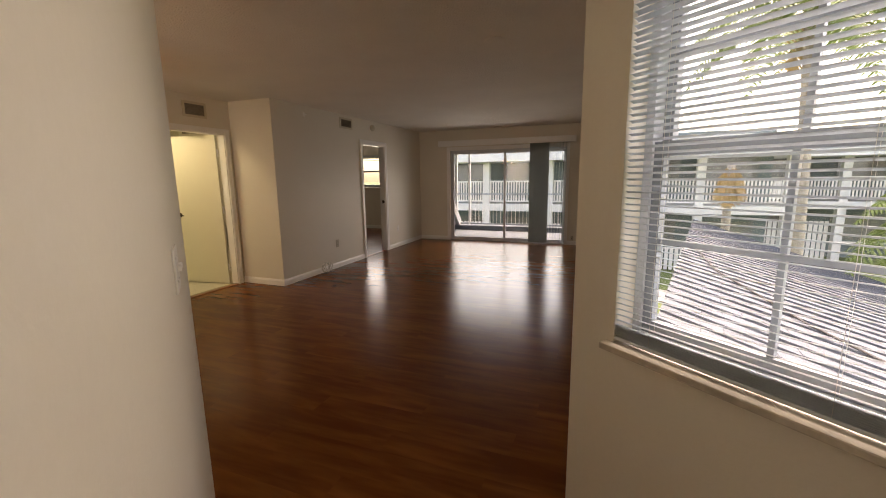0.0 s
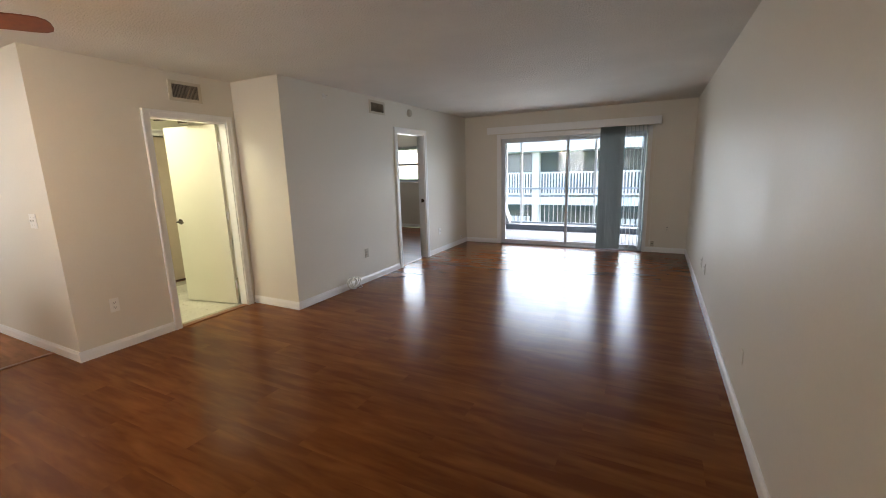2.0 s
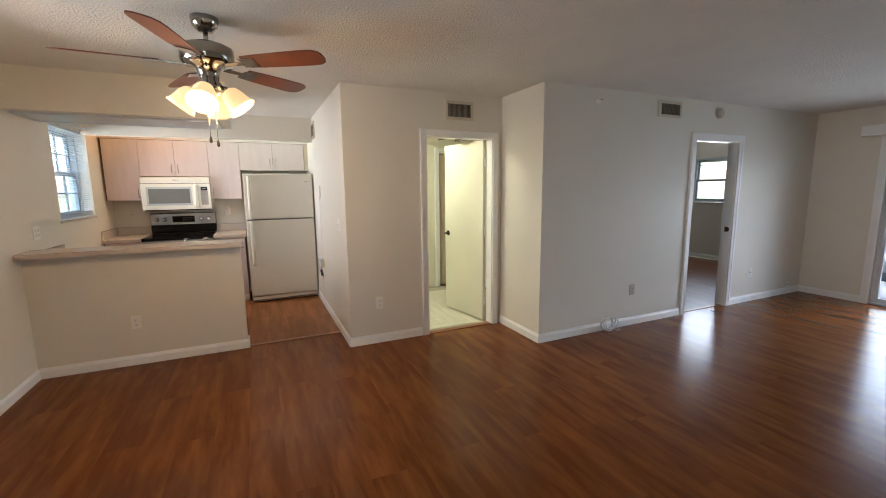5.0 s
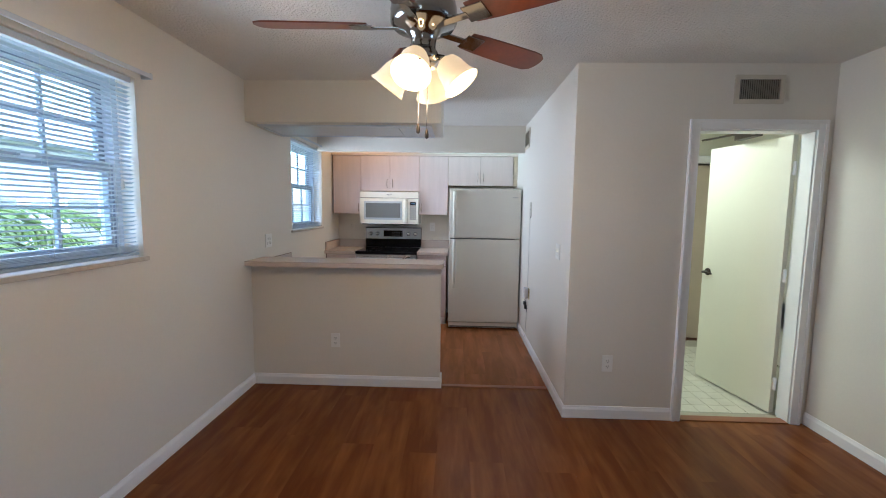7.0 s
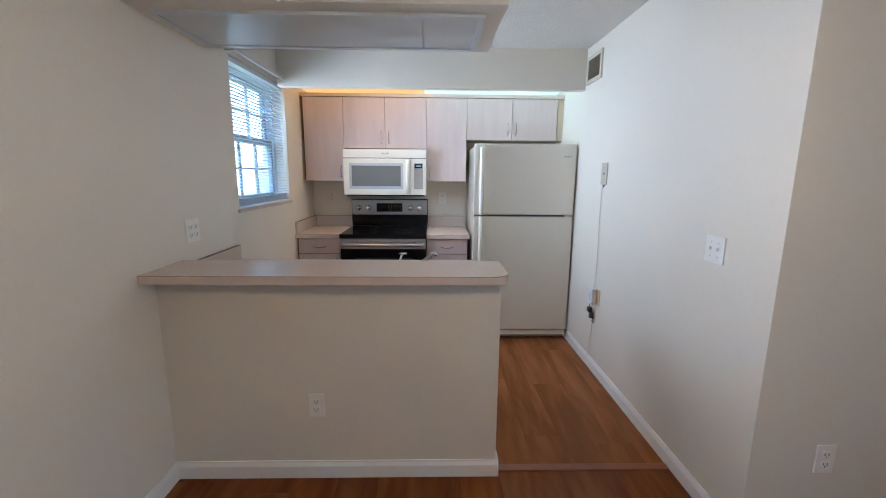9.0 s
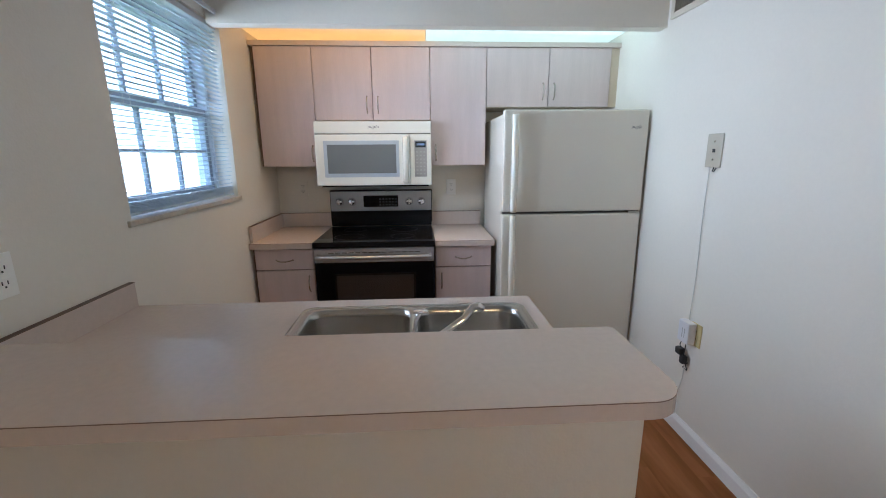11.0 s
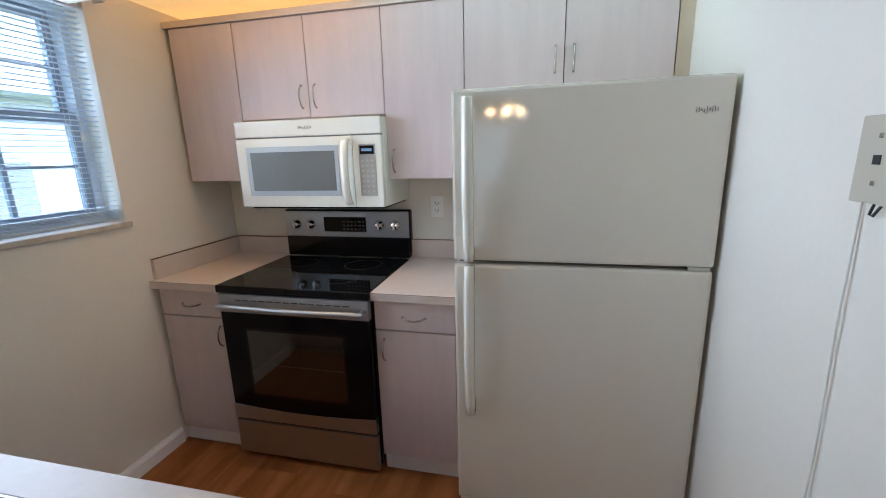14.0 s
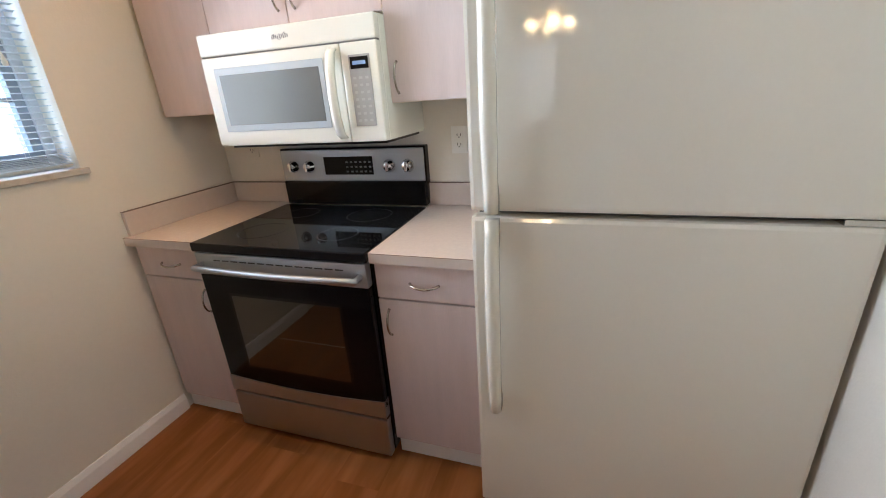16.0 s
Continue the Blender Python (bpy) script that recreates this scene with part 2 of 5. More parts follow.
LENS = mat("prismatic_lens", (0.60, 0.62, 0.63), 0.35, vary=0.02, scale=4, fine=60, bump=0.25, bump_scale=330)
WHITEP = mat("white_plastic", (0.74, 0.74, 0.76), 0.35, vary=0.02)
YELLOWP = mat("aged_plastic", (0.62, 0.50, 0.24), 0.4, vary=0.05)
CABLEW = mat("white_cable", (0.62, 0.60, 0.55), 0.5)
CLEARP = mat("clear_coil", (0.70, 0.68, 0.62), 0.25)
# pale concrete; the dark blue-grey tones down the strong light on the porch
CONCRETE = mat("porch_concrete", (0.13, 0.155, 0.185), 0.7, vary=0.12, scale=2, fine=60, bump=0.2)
STUCCO = mat("white_stucco", (0.52, 0.54, 0.55), 0.8, vary=0.06, scale=2, fine=60, bump=0.3)
# dark teal stands for the gallery screens and the shade behind them
SCREEN_SHADE = mat("dark_screen", (0.10, 0.145, 0.155), 0.6, vary=0.25, scale=0.6)
RAILW = mat("white_rail", (0.62, 0.63, 0.63), 0.5, vary=0.03)
SHINGLE = mat("grey_shingle", (0.10, 0.12, 0.15), 0.8, vary=0.22, scale=2.2, fine=120, bump=0.3, island=0.07)
GRASS = mat("lawn", (0.09, 0.13, 0.04), 0.9, vary=0.35, scale=0.8, fine=30)
PATH_M = mat("path", (0.42, 0.38, 0.34), 0.8, vary=0.12)
BARK = mat("palm_bark", (0.30, 0.27, 0.23), 0.85, vary=0.3, scale=8, fine=40, stretch=(1, 1, 3))
LEAF = thin_mat("palm_leaf", (0.10, 0.16, 0.035), 0.35, 0.45)
DRYLEAF = thin_mat("dry_palm_leaf", (0.42, 0.30, 0.14), 0.3, 0.7)
WIRE = mat("roof_cable", (0.03, 0.03, 0.03), 0.6)


SKYGLOW = bpy.data.materials.new("hazy_sky_backdrop")
SKYGLOW.use_nodes = True
SKYGLOW.node_tree.nodes["Principled BSDF"].inputs["Base Color"].default_value = (0.7, 0.8, 0.9, 1)
SKYGLOW.node_tree.nodes["Principled BSDF"].inputs["Emission Color"].default_value = (0.80, 0.92, 1.0, 1)
SKYGLOW.node_tree.nodes["Principled BSDF"].inputs["Emission Strength"].default_value = 0.05


# ---- builders ----
def box(bm, x0, x1, y0, y1, z0, z1, bevel=0.0, seg=2):
    r = bmesh.ops.create_cube(bm, size=1, matrix=Matrix.Translation(((x0 + x1) / 2, (y0 + y1) / 2, (z0 + z1) / 2)) @ Matrix.Diagonal((abs(x1 - x0), abs(y1 - y0), abs(z1 - z0), 1)))
    if bevel:
        es = {e for v in r["verts"] for e in v.link_edges}
        bmesh.ops.bevel(bm, geom=list(es), offset=bevel, segments=seg, affect="EDGES", profile=0.6)
    return r["verts"]


def boxes(*args, bevel=0.0):
    bm = bmesh.new()
    for b in args:
        box(bm, *b, bevel=bevel)
    return bm


def loft(bm, rings, close_first=True, close_last=True):
    """Skin a list of rings of points, each with as many points."""
    vs = [[bm.verts.new(p) for p in r] for r in rings]
    for a, b in zip(vs, vs[1:]):
        for i in range(len(a)):
            j = (i + 1) % len(a)
            bm.faces.new((a[i], a[j], b[j], b[i]))
    if close_first:
        bm.faces.new(vs[0][::-1])
    if close_last:
        bm.faces.new(vs[-1])
    return vs


def tube(bm, pts, r, seg=7):
    """A round bar along a line of points; r may be one radius or one for each point."""
    pts = [Vector(p) for p in pts]
    rs = r if isinstance(r, (list, tuple)) else [r] * len(pts)
    rings, side = [], None
    for i, p in enumerate(pts):
        d = (pts[min(i + 1, len(pts) - 1)] - pts[max(i - 1, 0)]).normalized()
        if side is None:
            side = d.orthogonal().normalized()
        side = (side - d * side.dot(d)).normalized()
        up = d.cross(side)
        rings.append([p + (side * math.cos(k * math.tau / seg) + up * math.sin(k * math.tau / seg)) * rs[i] for k in range(seg)])
    loft(bm, rings)


def lathe(bm, profile, seg=24, at=(0, 0, 0), close=True):
    loft(bm, [[(at[0] + r * math.cos(k * math.tau / seg), at[1] + r * math.sin(k * math.tau / seg), at[2] + z) for k in range(seg)] for r, z in profile], close, close)


def rrect(cx, cy, w, h, r, z, n=5):
    pts = []
    for sx, sy, a0 in ((1, 1, 0), (-1, 1, 90), (-1, -1, 180), (1, -1, 270)):
        for k in range(n + 1):
            t = radians(a0 + 90 * k / n)
            pts.append((cx + sx * (w / 2 - r) + r * math.cos(t), cy + sy * (h / 2 - r) + r * math.sin(t), z))
    return pts


def extrude_poly(bm, pts, z0, z1):
    loft(bm, [[(x, y, z0) for x, y in pts], [(x, y, z1) for x, y in pts]])


def mesh_of(name, bm, material, smooth=False):
    bmesh.ops.recalc_face_normals(bm, faces=bm.faces)
    me = bpy.data.meshes.new(name)
    bm.to_mesh(me)
    bm.free()
    for m in (material if isinstance(material, (list, tuple)) else [material]):
        me.materials.append(m)
    if smooth:
        me.shade_auto_smooth(radians(40)) if hasattr(me, "shade_auto_smooth") else me.polygons.foreach_set("use_smooth", [True] * len(me.polygons))
    return me


def part(name, bm, material, parent, label="", smooth=False, m=None):
    ob = new(name, mesh_of(name, bm, material, smooth))
    ob.parent = parent
    if m is not None:
        ob.matrix_basis = m
    if label:
        ob["label"] = label
    return ob


def again(ob, m):
    """The same part once more at another pose, under the same parent, on the same mesh."""
    o = new(ob.name.split(".")[0], ob.data)
    o.parent, o.matrix_basis = ob.parent, m
    if "label" in ob:
        o["label"] = ob["label"]
    return o


def root(name, loc, label, category, group="", kind="", rz=0.0):
    ob = new(name)
    ob.empty_display_size = 0.1
    ob.matrix_basis = pose(*loc, 0, 0, rz)
    return tagged(ob, label, category, group, kind)


def struct(name, bm, material, label, category, smooth=False, m=None):
    ob = new(name, mesh_of(name, bm, material, smooth))
    if m is not None:
        ob.matrix_basis = m
    return tagged(ob, label, category, kind="structure")


def wall_mesh(length, thick, z0, z1, openings=()):
    """A wall along x from 0 to length; its face at y=0, its body to +y; openings (u0, u1, w0, w1) go through."""
    us = sorted({0, length, *[v for o in openings for v in o[:2]]})
    ws = sorted({z0, z1, *[v for o in openings for v in o[2:]]})
    bm = bmesh.new()
    for u0, u1 in zip(us, us[1:]):
        for w0, w1 in zip(ws, ws[1:]):
            um, wm = (u0 + u1) / 2, (w0 + w1) / 2
            if not any(o[0] < um < o[1] and o[2] < wm < o[3] for o in openings):
                box(bm, u0, u1, 0, thick, w0, w1)
    bmesh.ops.remove_doubles(bm, verts=bm.verts, dist=1e-5)
    seen = {}
    for f in list(bm.faces):
        c = f.calc_center_median()
        seen.setdefault((round(c.x, 4), round(c.y, 4), round(c.z, 4)), []).append(f)
    bmesh.ops.delete(bm, geom=[f for fs in seen.values() if len(fs) > 1 for f in fs], context="FACES_ONLY")
    return bm


def wall(name, p0, p1, thick, z0, z1, openings=(), material=None, label="cream painted plaster wall"):
    """From p0 to p1; the body lies to the left of that way, the face that shows to its right."""
    d = Vector((p1[0] - p0[0], p1[1] - p0[1]))
    m = pose(p0[0], p0[1], 0, 0, 0, math.degrees(math.atan2(d.y, d.x)))
    return struct(name, wall_mesh(d.length, thick, z0, z1, openings), material or WALL, label, "wall", m=m)


# ---- the rooms ----
ZC = 2.40
SOUTH, NORTHK, BACK = 0.37, 2.78, -7.62
HALLX, JUTY, WESTX, FARY, EASTX = -4.745, 4.43, -4.055, 8.91, -0.21
BARX = -5.16
CORNER, LEFT_END = (-0.235, 1.79), (-1.597, 1.298)
DIAG = -39.0
dv = Vector((math.cos(radians(DIAG)), math.sin(radians(DIAG))))
ENTRY = 2.6

KWIN = (-6.92, -6.0, 1.21, 2.13)
DWIN = (-4.04, -3.12, 1.17, 2.08)
EWIN = (0.18, 1.32, 0.84, 2.12)
D1 = (3.57, 4.33, 1.99)
D2 = (6.49, 7.27, 1.99)
SL = (-3.33, -0.85, 1.97)

# faces look to the right of each run
wall("wall_south", (-7.82, SOUTH), (LEFT_END[0] + 0.0, SOUTH), -0.2, 0, ZC, [(KWIN[0] + 7.82, KWIN[1] + 7.82, KWIN[2], KWIN[3]), (DWIN[0] + 7.82, DWIN[1] + 7.82, DWIN[2], DWIN[3])])
wall("wall_kitchen_back", (BACK, SOUTH), (BACK, NORTHK + 0.1), 0.2, 0, ZC)
wall("wall_kitchen_north", (BACK, NORTHK), (HALLX - 0.1, NORTHK), 0.1, 0, ZC)
wall("wall_hall", (HALLX, NORTHK), (HALLX, JUTY + 0.1), 0.1, 0, ZC, [(D1[0] - NORTHK, D1[1] - NORTHK, -0.01, D1[2])])
wall("wall_jut", (HALLX, JUTY), (WESTX - 0.1, JUTY), 0.1, 0, ZC)
wall("wall_west", (WESTX, JUTY), (WESTX, FARY + 0.2), 0.1, 0, ZC, [(D2[0] - JUTY, D2[1] - JUTY, -0.01, D2[2])])
wall("wall_far", (WESTX, FARY), (EASTX + 0.2, FARY), 0.2, 0, ZC, [(SL[0] - WESTX, SL[1] - WESTX, -0.01, SL[2])])
wall("wall_east", (EASTX, FARY), (EASTX, CORNER[1]), 0.2, 0, ZC)
far_end = (CORNER[0] + dv.x * ENTRY, CORNER[1] + dv.y * ENTRY)
wall("wall_entry_window", (CORNER[0] + 0.005, CORNER[1]), far_end, 0.2, 0, ZC, [EWIN])
left_far = (LEFT_END[0] + dv.x * ENTRY, LEFT_END[1] + dv.y * ENTRY)
wall("wall_entry_left", left_far, LEFT_END, 0.12, 0, ZC)
wall("wall_entry_return", LEFT_END, (LEFT_END[0], SOUTH - 0.2), -0.12, 0, ZC)
wall("wall_entry_end", far_end, left_far, 0.2, 0, ZC)

# ceiling and floors
def plan_slab(z0, z1):
    bm = bmesh.new()
    box(bm, -7.82, EASTX + 0.2, SOUTH - 0.2, FARY + 0.2, z0, z1)
    q = [Vector(p) for p in (CORNER, far_end, left_far, LEFT_END)]
    q[0] = q[0] + Vector((0.2, 0.0))
    extrude_poly(bm, [(p.x, p.y) for p in q], z0 - 0.0005, z1 + 0.0005)
    return bm


bm = plan_slab(ZC, ZC + 0.2)
struct("ceiling", bm, CEIL, "cream ceiling with a rough stippled texture", "ceiling")
bm = plan_slab(-0.2, -0.012)
floor = struct("floor", bm, SUB, "reddish brown glossy laminate board floor", "floor")


# ---- trim: baseboards, casings ----
def baseboard(p0, p1, h=0.085, t=0.014):
    d = Vector((p1[0] - p0[0], p1[1] - p0[1]))
    bm = bmesh.new()
    prof = [(0, 0), (-t, 0), (-t, h * 0.72), (-t * 0.55, h * 0.9), (-t * 0.4, h), (0, h)]
    loft(bm, [[(0, y, z) for y, z in prof], [(d.length, y, z) for y, z in prof]])
    return struct("baseboard", bm, TRIM, "white painted wooden baseboard along the wall", "baseboard", m=pose(p0[0], p0[1], 0.001, 0, 0, math.degrees(math.atan2(d.y, d.x))))


for p0, p1 in [((HALLX, NORTHK - 0.014), (HALLX, D1[0] - 0.062)), ((HALLX, JUTY), (WESTX + 0.014, JUTY)), ((WESTX, JUTY), (WESTX, D2[0] - 0.075)),
               ((WESTX, D2[1] + 0.075), (WESTX, FARY - 0.014)), ((WESTX, FARY), (SL[0] - 0.072, FARY)), ((SL[1] + 0.05, FARY), (EASTX, FARY)),
               ((EASTX, FARY - 0.014), (EASTX, CORNER[1])), ((-6.90, NORTHK), (HALLX, NORTHK)), (CORNER, far_end), (left_far, LEFT_END)]:
    baseboard(p0, p1)
# south wall and bar faces run the other way round
baseboard((LEFT_END[0] - 0.12, SOUTH), (BARX + 0.014, SOUTH))
baseboard((-5.93, SOUTH), (-7.0, SOUTH))


def casing(name, x, y0, y1, h, depth, side=1, width=0.07, thick=0.018, both=True, axis="x"):
    """A door lining with mitred casing, in a wall whose face is at x and whose body goes depth to -x."""
    r = root(name, (x, y0, 0), "white painted door frame with flat casing", "door frame", kind="structure")
    w = y1 - y0
    for nm, b in (("jamb", (-depth, 0, -0.0, 0.016, 0, h)), ("jamb", (-depth, 0, w - 0.016, w, 0, h)), ("head", (-depth, 0, 0.016, w - 0.016, h - 0.016, h))):
        part(nm, boxes(b), TRIM, r)
    for xf in ((0, 1), (-depth, -1)):
        a, b = sorted((xf[0], xf[0] + xf[1] * thick))
        for u0, u1, z0, z1 in ((-width + 0.008, 0.008, 0, h + width - 0.008), (w - 0.008, w + width - 0.008, 0, h + width - 0.008), (0.008, w - 0.008, h - 0.008, h + width - 0.008)):
            part("casing_board", boxes((a, b, u0, u1, z0, z1), bevel=0.004), TRIM, r)
            c, d = sorted((b if xf[1] > 0 else a, (b + 0.006) if xf[1] > 0 else (a - 0.006)))
            if u1 - u0 < 0.2:
                part("casing_bead", boxes((c, d, u0 + 0.042 if u0 > 0.2 else u0 + 0.004, u1 - 0.004 if u0 > 0.2 else u1 - 0.042, 0, z1 - 0.005), bevel=0.002), TRIM, r)
            else:
                part("casing_bead", boxes((c, d, u0 - 0.05, u1 + 0.05, z1 - 0.026, z1 - 0.005), bevel=0.002), TRIM, r)
    return r


casing("door_frame_hall", HALLX, D1[0], D1[1], D1[2], 0.1, width=0.065)
casing("door_frame_bedroom", WESTX, D2[0], D2[1], D2[2], 0.1, width=0.075)


def lever_handle(parent, at, rz, sx=1):
    m = pose(*at, 0, 0, rz)
    bm = bmesh.new()
    lathe(bm, [(0.0005, 0), (0.031, 0), (0.031, 0.006), (0.024, 0.012), (0.0005, 0.012)], 20)
    bmesh.ops.rotate(bm, verts=bm.verts, matrix=Matrix.Rotation(radians(-90), 3, "X"))
    h = part("door_handle", bm, BRONZE, parent, "dark bronze lever handle", True, m)
    bm = bmesh.new()
    tube(bm, [(0, 0.01, 0), (0, 0.05, 0), (0.012 * sx, 0.062, 0), (0.06 * sx, 0.064, 0.002), (0.105 * sx, 0.06, -0.004)], [0.011, 0.010, 0.010, 0.009, 0.006], 9)
    part("lever", bm, BRONZE, h, "", True)


def hinge(parent, at, rz):
    bm = bmesh.new()
    box(bm, -0.004, 0.016, -0.004, 0.004, -0.045, 0.045)
    lathe(bm, [(0.007, -0.047), (0.007, 0.047)], 8, at=(0.004, 0, 0))
    part("hinge", bm, TRIM, parent, "painted butt hinge", m=pose(*at, 0, 0, rz))


# hall door: hinged on the far jamb, swung into the hall
d = root("door_1", (HALLX - 0.115, D1[1] - 0.012, 0.012), "white flush door standing open into the tiled hall", "door", kind="structure", rz=190)
W1 = D1[1] - D1[0] - 0.03
part("door_leaf", boxes((0.016, W1, 0, 0.036, 0, 1.965), bevel=0.002), DOORW, d)
lever_handle(d, (W1 - 0.062, 0.036, 0.93), 0, -1)
part("latch_plate", boxes((W1, W1 + 0.002, 0.006, 0.03, 0.89, 0.97)), BRONZE, d, "dark latch plate")
for z in (0.22, 1.0, 1.74):
    hinge(d, (0.0, 0.018, z), 0)
# bedroom door: swung right back inside, edge seen in the opening
d = root("door_2", (WESTX - 0.13, D2[0] + 0.012, 0.012), "white flush door standing open into the bedroom", "door", kind="structure", rz=-96)
W2 = D2[1] - D2[0] - 0.03
part("door_leaf", boxes((0.004, W2, -0.036, 0, 0, 1.965), bevel=0.002), TRIM, d)
lever_handle(d, (W2 - 0.062, -0.036, 0.93), 180)
# strike on the bedroom jamb
sp = root("strike_plate", (WESTX - 0.05, D2[1] - 0.0165, 0.95), "small dark strike plate on the door jamb", "strike plate")
part("plate", boxes((-0.02, 0.02, -0.002, 0, -0.03, 0.03)), BRONZE, sp)
part("lip", boxes((0.018, 0.034, -0.003, 0, -0.018, 0.018)), BRONZE, sp)


# ---- windows and blinds ----
def pane_grid(r, w, z0, z1, y, cols, rows, bar, name, frame_m):
    s = part(name, boxes((0.03, 0.065, y, y + 0.03, z0, z1), (w - 0.065, w - 0.03, y, y + 0.03, z0, z1), (0.065, w - 0.065, y, y + 0.03, z0, z0 + 0.045), (0.065, w - 0.065, y, y + 0.03, z1 - 0.045, z1)), frame_m, r)
    a, b, c, d = 0.065, w - 0.065, z0 + 0.045, z1 - 0.045
    for i in range(1, cols):
        x = a + (b - a) * i / cols
        part("muntin", boxes((x - bar / 2, x + bar / 2, y + 0.006, y + 0.024, c, d)), frame_m, s)
    for i in range(1, rows):
        z = c + (d - c) * i / rows
        part("muntin", boxes((a, b, y + 0.007, y + 0.023, z - bar / 2, z + bar / 2)), frame_m, s)
    g = part("pane", boxes((a, b, y + 0.0135, y + 0.0165, c, d)), GLASS, s)
    g.visible_shadow = False
    return s


def window_unit(name, origin, rz, w, z0, z1, label, sill_out=0.03, cols=3, rows=2):
    """Two sashes, each of two by three lights, set deep in the reveal; local y goes outwards."""
    r = root(name, origin, label, "window", kind="structure", rz=rz)
    part("window_frame", boxes((0, 0.032, 0.10, 0.19, z0, z1), (w - 0.032, w, 0.10, 0.19, z0, z1), (0.032, w - 0.032, 0.10, 0.19, z1 - 0.032, z1), (0.032, w - 0.032, 0.10, 0.19, z0, z0 + 0.032)), ALU, r)
    zm = (z0 + z1) / 2
    # sashes are white metal; the grey holds their shade against the sky
    pane_grid(r, w, zm - 0.02, z1 - 0.03, 0.150, cols, rows, 0.016, "upper_sash", DALU)
    low = pane_grid(r, w, z0 + 0.03, zm + 0.025, 0.112, cols, rows, 0.016, "lower_sash", DALU)
    bm = bmesh.new()
    box(bm, w / 2 - 0.03, w / 2 + 0.03, 0.095, 0.112, zm + 0.005, zm + 0.016, 0.003)
    part("sash_lock", bm, ALU, low)
    part("window_sill", boxes((-0.025, w + 0.025, -sill_out, 0.10, z0 - 0.02, z0 + 0.004), bevel=0.005), MARBLE, r, "veined grey-brown marble sill")
    return r


def slat_mesh(w, depth=0.024, seg=4):
    bm = bmesh.new()
    top, bot = [], []
    for k in range(seg + 1):
        y = depth * (k / seg - 0.5)
        z = 0.0022 * (1 - (2 * k / seg - 1) ** 2)
        top.append((y, z)), bot.append((y, z - 0.0006))
    prof = top + bot[::-1]
    loft(bm, [[(0.006, y, z) for y, z in prof], [(w - 0.006, y, z) for y, z in prof]])
    return bm


def mini_blind(origin, rz, w, z0, z1, label, tilt, pitch=0.0215, y=0.03, stacked=7, wand=True):
    r = root("mini_blind", (origin[0], origin[1], z0), label, "window blind", rz=rz)
    h = z1 - z0
    part("headrail", boxes((0.004, w - 0.004, y - 0.014, y + 0.016, h - 0.03, h - 0.002), bevel=0.002), ALU, r)
    part("bottom_rail", boxes((0.006, w - 0.006, y - 0.012, y + 0.012, 0.010, 0.022), bevel=0.003), SLAT, r)
    first = part("slat", slat_mesh(w), SLAT, r, m=pose(0, y, 0.026, -tilt))
    for k in range(1, stacked):
        again(first, pose(0, y, 0.026 + k * 0.0055, -tilt * 0.3))
    z, top = 0.026 + stacked * 0.0055 + 0.012, h - 0.035
    n = int((top - z) / pitch)
    for k in range(n + 1):
        again(first, pose(random.uniform(-0.001, 0.001), y, z + k * pitch, -tilt + random.uniform(-1.2, 1.2)))
    for u in (0.13, w / 2, w - 0.13):
        for dy in (-0.0125, 0.0125):
            bm = bmesh.new()
            tube(bm, [(u, y + dy, 0.02), (u, y + dy, h - 0.03)], 0.0006, 4)
            part("ladder_cord", bm, CORD, r)
    if wand:
        bm = bmesh.new()
        tube(bm, [(w - 0.07 if wand == 2 else 0.07, y - 0.02, h - 0.02), (w - 0.072 if wand == 2 else 0.072, y - 0.024, h - 0.62)], 0.004, 6)
        part("tilt_wand", bm, GLASS, r)
        bm = bmesh.new()
        lathe(bm, [(0.002, 0.03), (0.009, 0.0), (0.007, -0.012), (0.001, -0.013)], 8, at=(w - 0.10, y - 0.022, h * 0.4))
        tube(bm, [(w - 0.10, y - 0.02, h - 0.03), (w - 0.10, y - 0.022, h * 0.4 + 0.025)], 0.0012, 5)
        part("pull_cord", bm, CORD, r)
    return r


def rod(x0, x1, z, y):
    r = root("curtain_rod", ((x0 + x1) / 2, SOUTH, z), "slim white metal curtain rod above the window", "curtain rod")
    half = (x1 - x0) / 2
    bm = bmesh.new()
    box(bm, -half, half, y - 0.006, y + 0.004, -0.011, 0.011, 0.003)
    part("rail", bm, ALU, r)
    for s in (-1, 1):
        part("bracket", boxes((s * half - 0.006, s * half + 0.006, 0, y + 0.006, -0.015, 0.015), bevel=0.002), ALU, r)


window_unit("window_1", (KWIN[1], SOUTH, 0), 180, KWIN[1] - KWIN[0], KWIN[2], KWIN[3], "white aluminium double-sash window with small panes over the counter", 0.012)
mini_blind((KWIN[1], SOUTH), 180, KWIN[1] - KWIN[0], KWIN[2] + 0.004, KWIN[3], "white mini blind lowered with its slats open in the kitchen window", 4, wand=True)
rod(KWIN[0] - 0.05, KWIN[1] + 0.03, KWIN[3] + 0.02, 0.05)
window_unit("window_2", (DWIN[1], SOUTH, 0), 180, DWIN[1] - DWIN[0], DWIN[2], DWIN[3], "white aluminium double-sash window with small panes in the dining corner", 0.015)
mini_blind((DWIN[1], SOUTH), 180, DWIN[1] - DWIN[0], DWIN[2] + 0.004, DWIN[3], "white mini blind lowered with half-open slats in the dining window", 18, wand=True)
rod(DWIN[0] - 0.05, DWIN[1] + 0.05, DWIN[3] + 0.02, 0.05)
eo = (CORNER[0] + dv.x * EWIN[0], CORNER[1] + dv.y * EWIN[0])
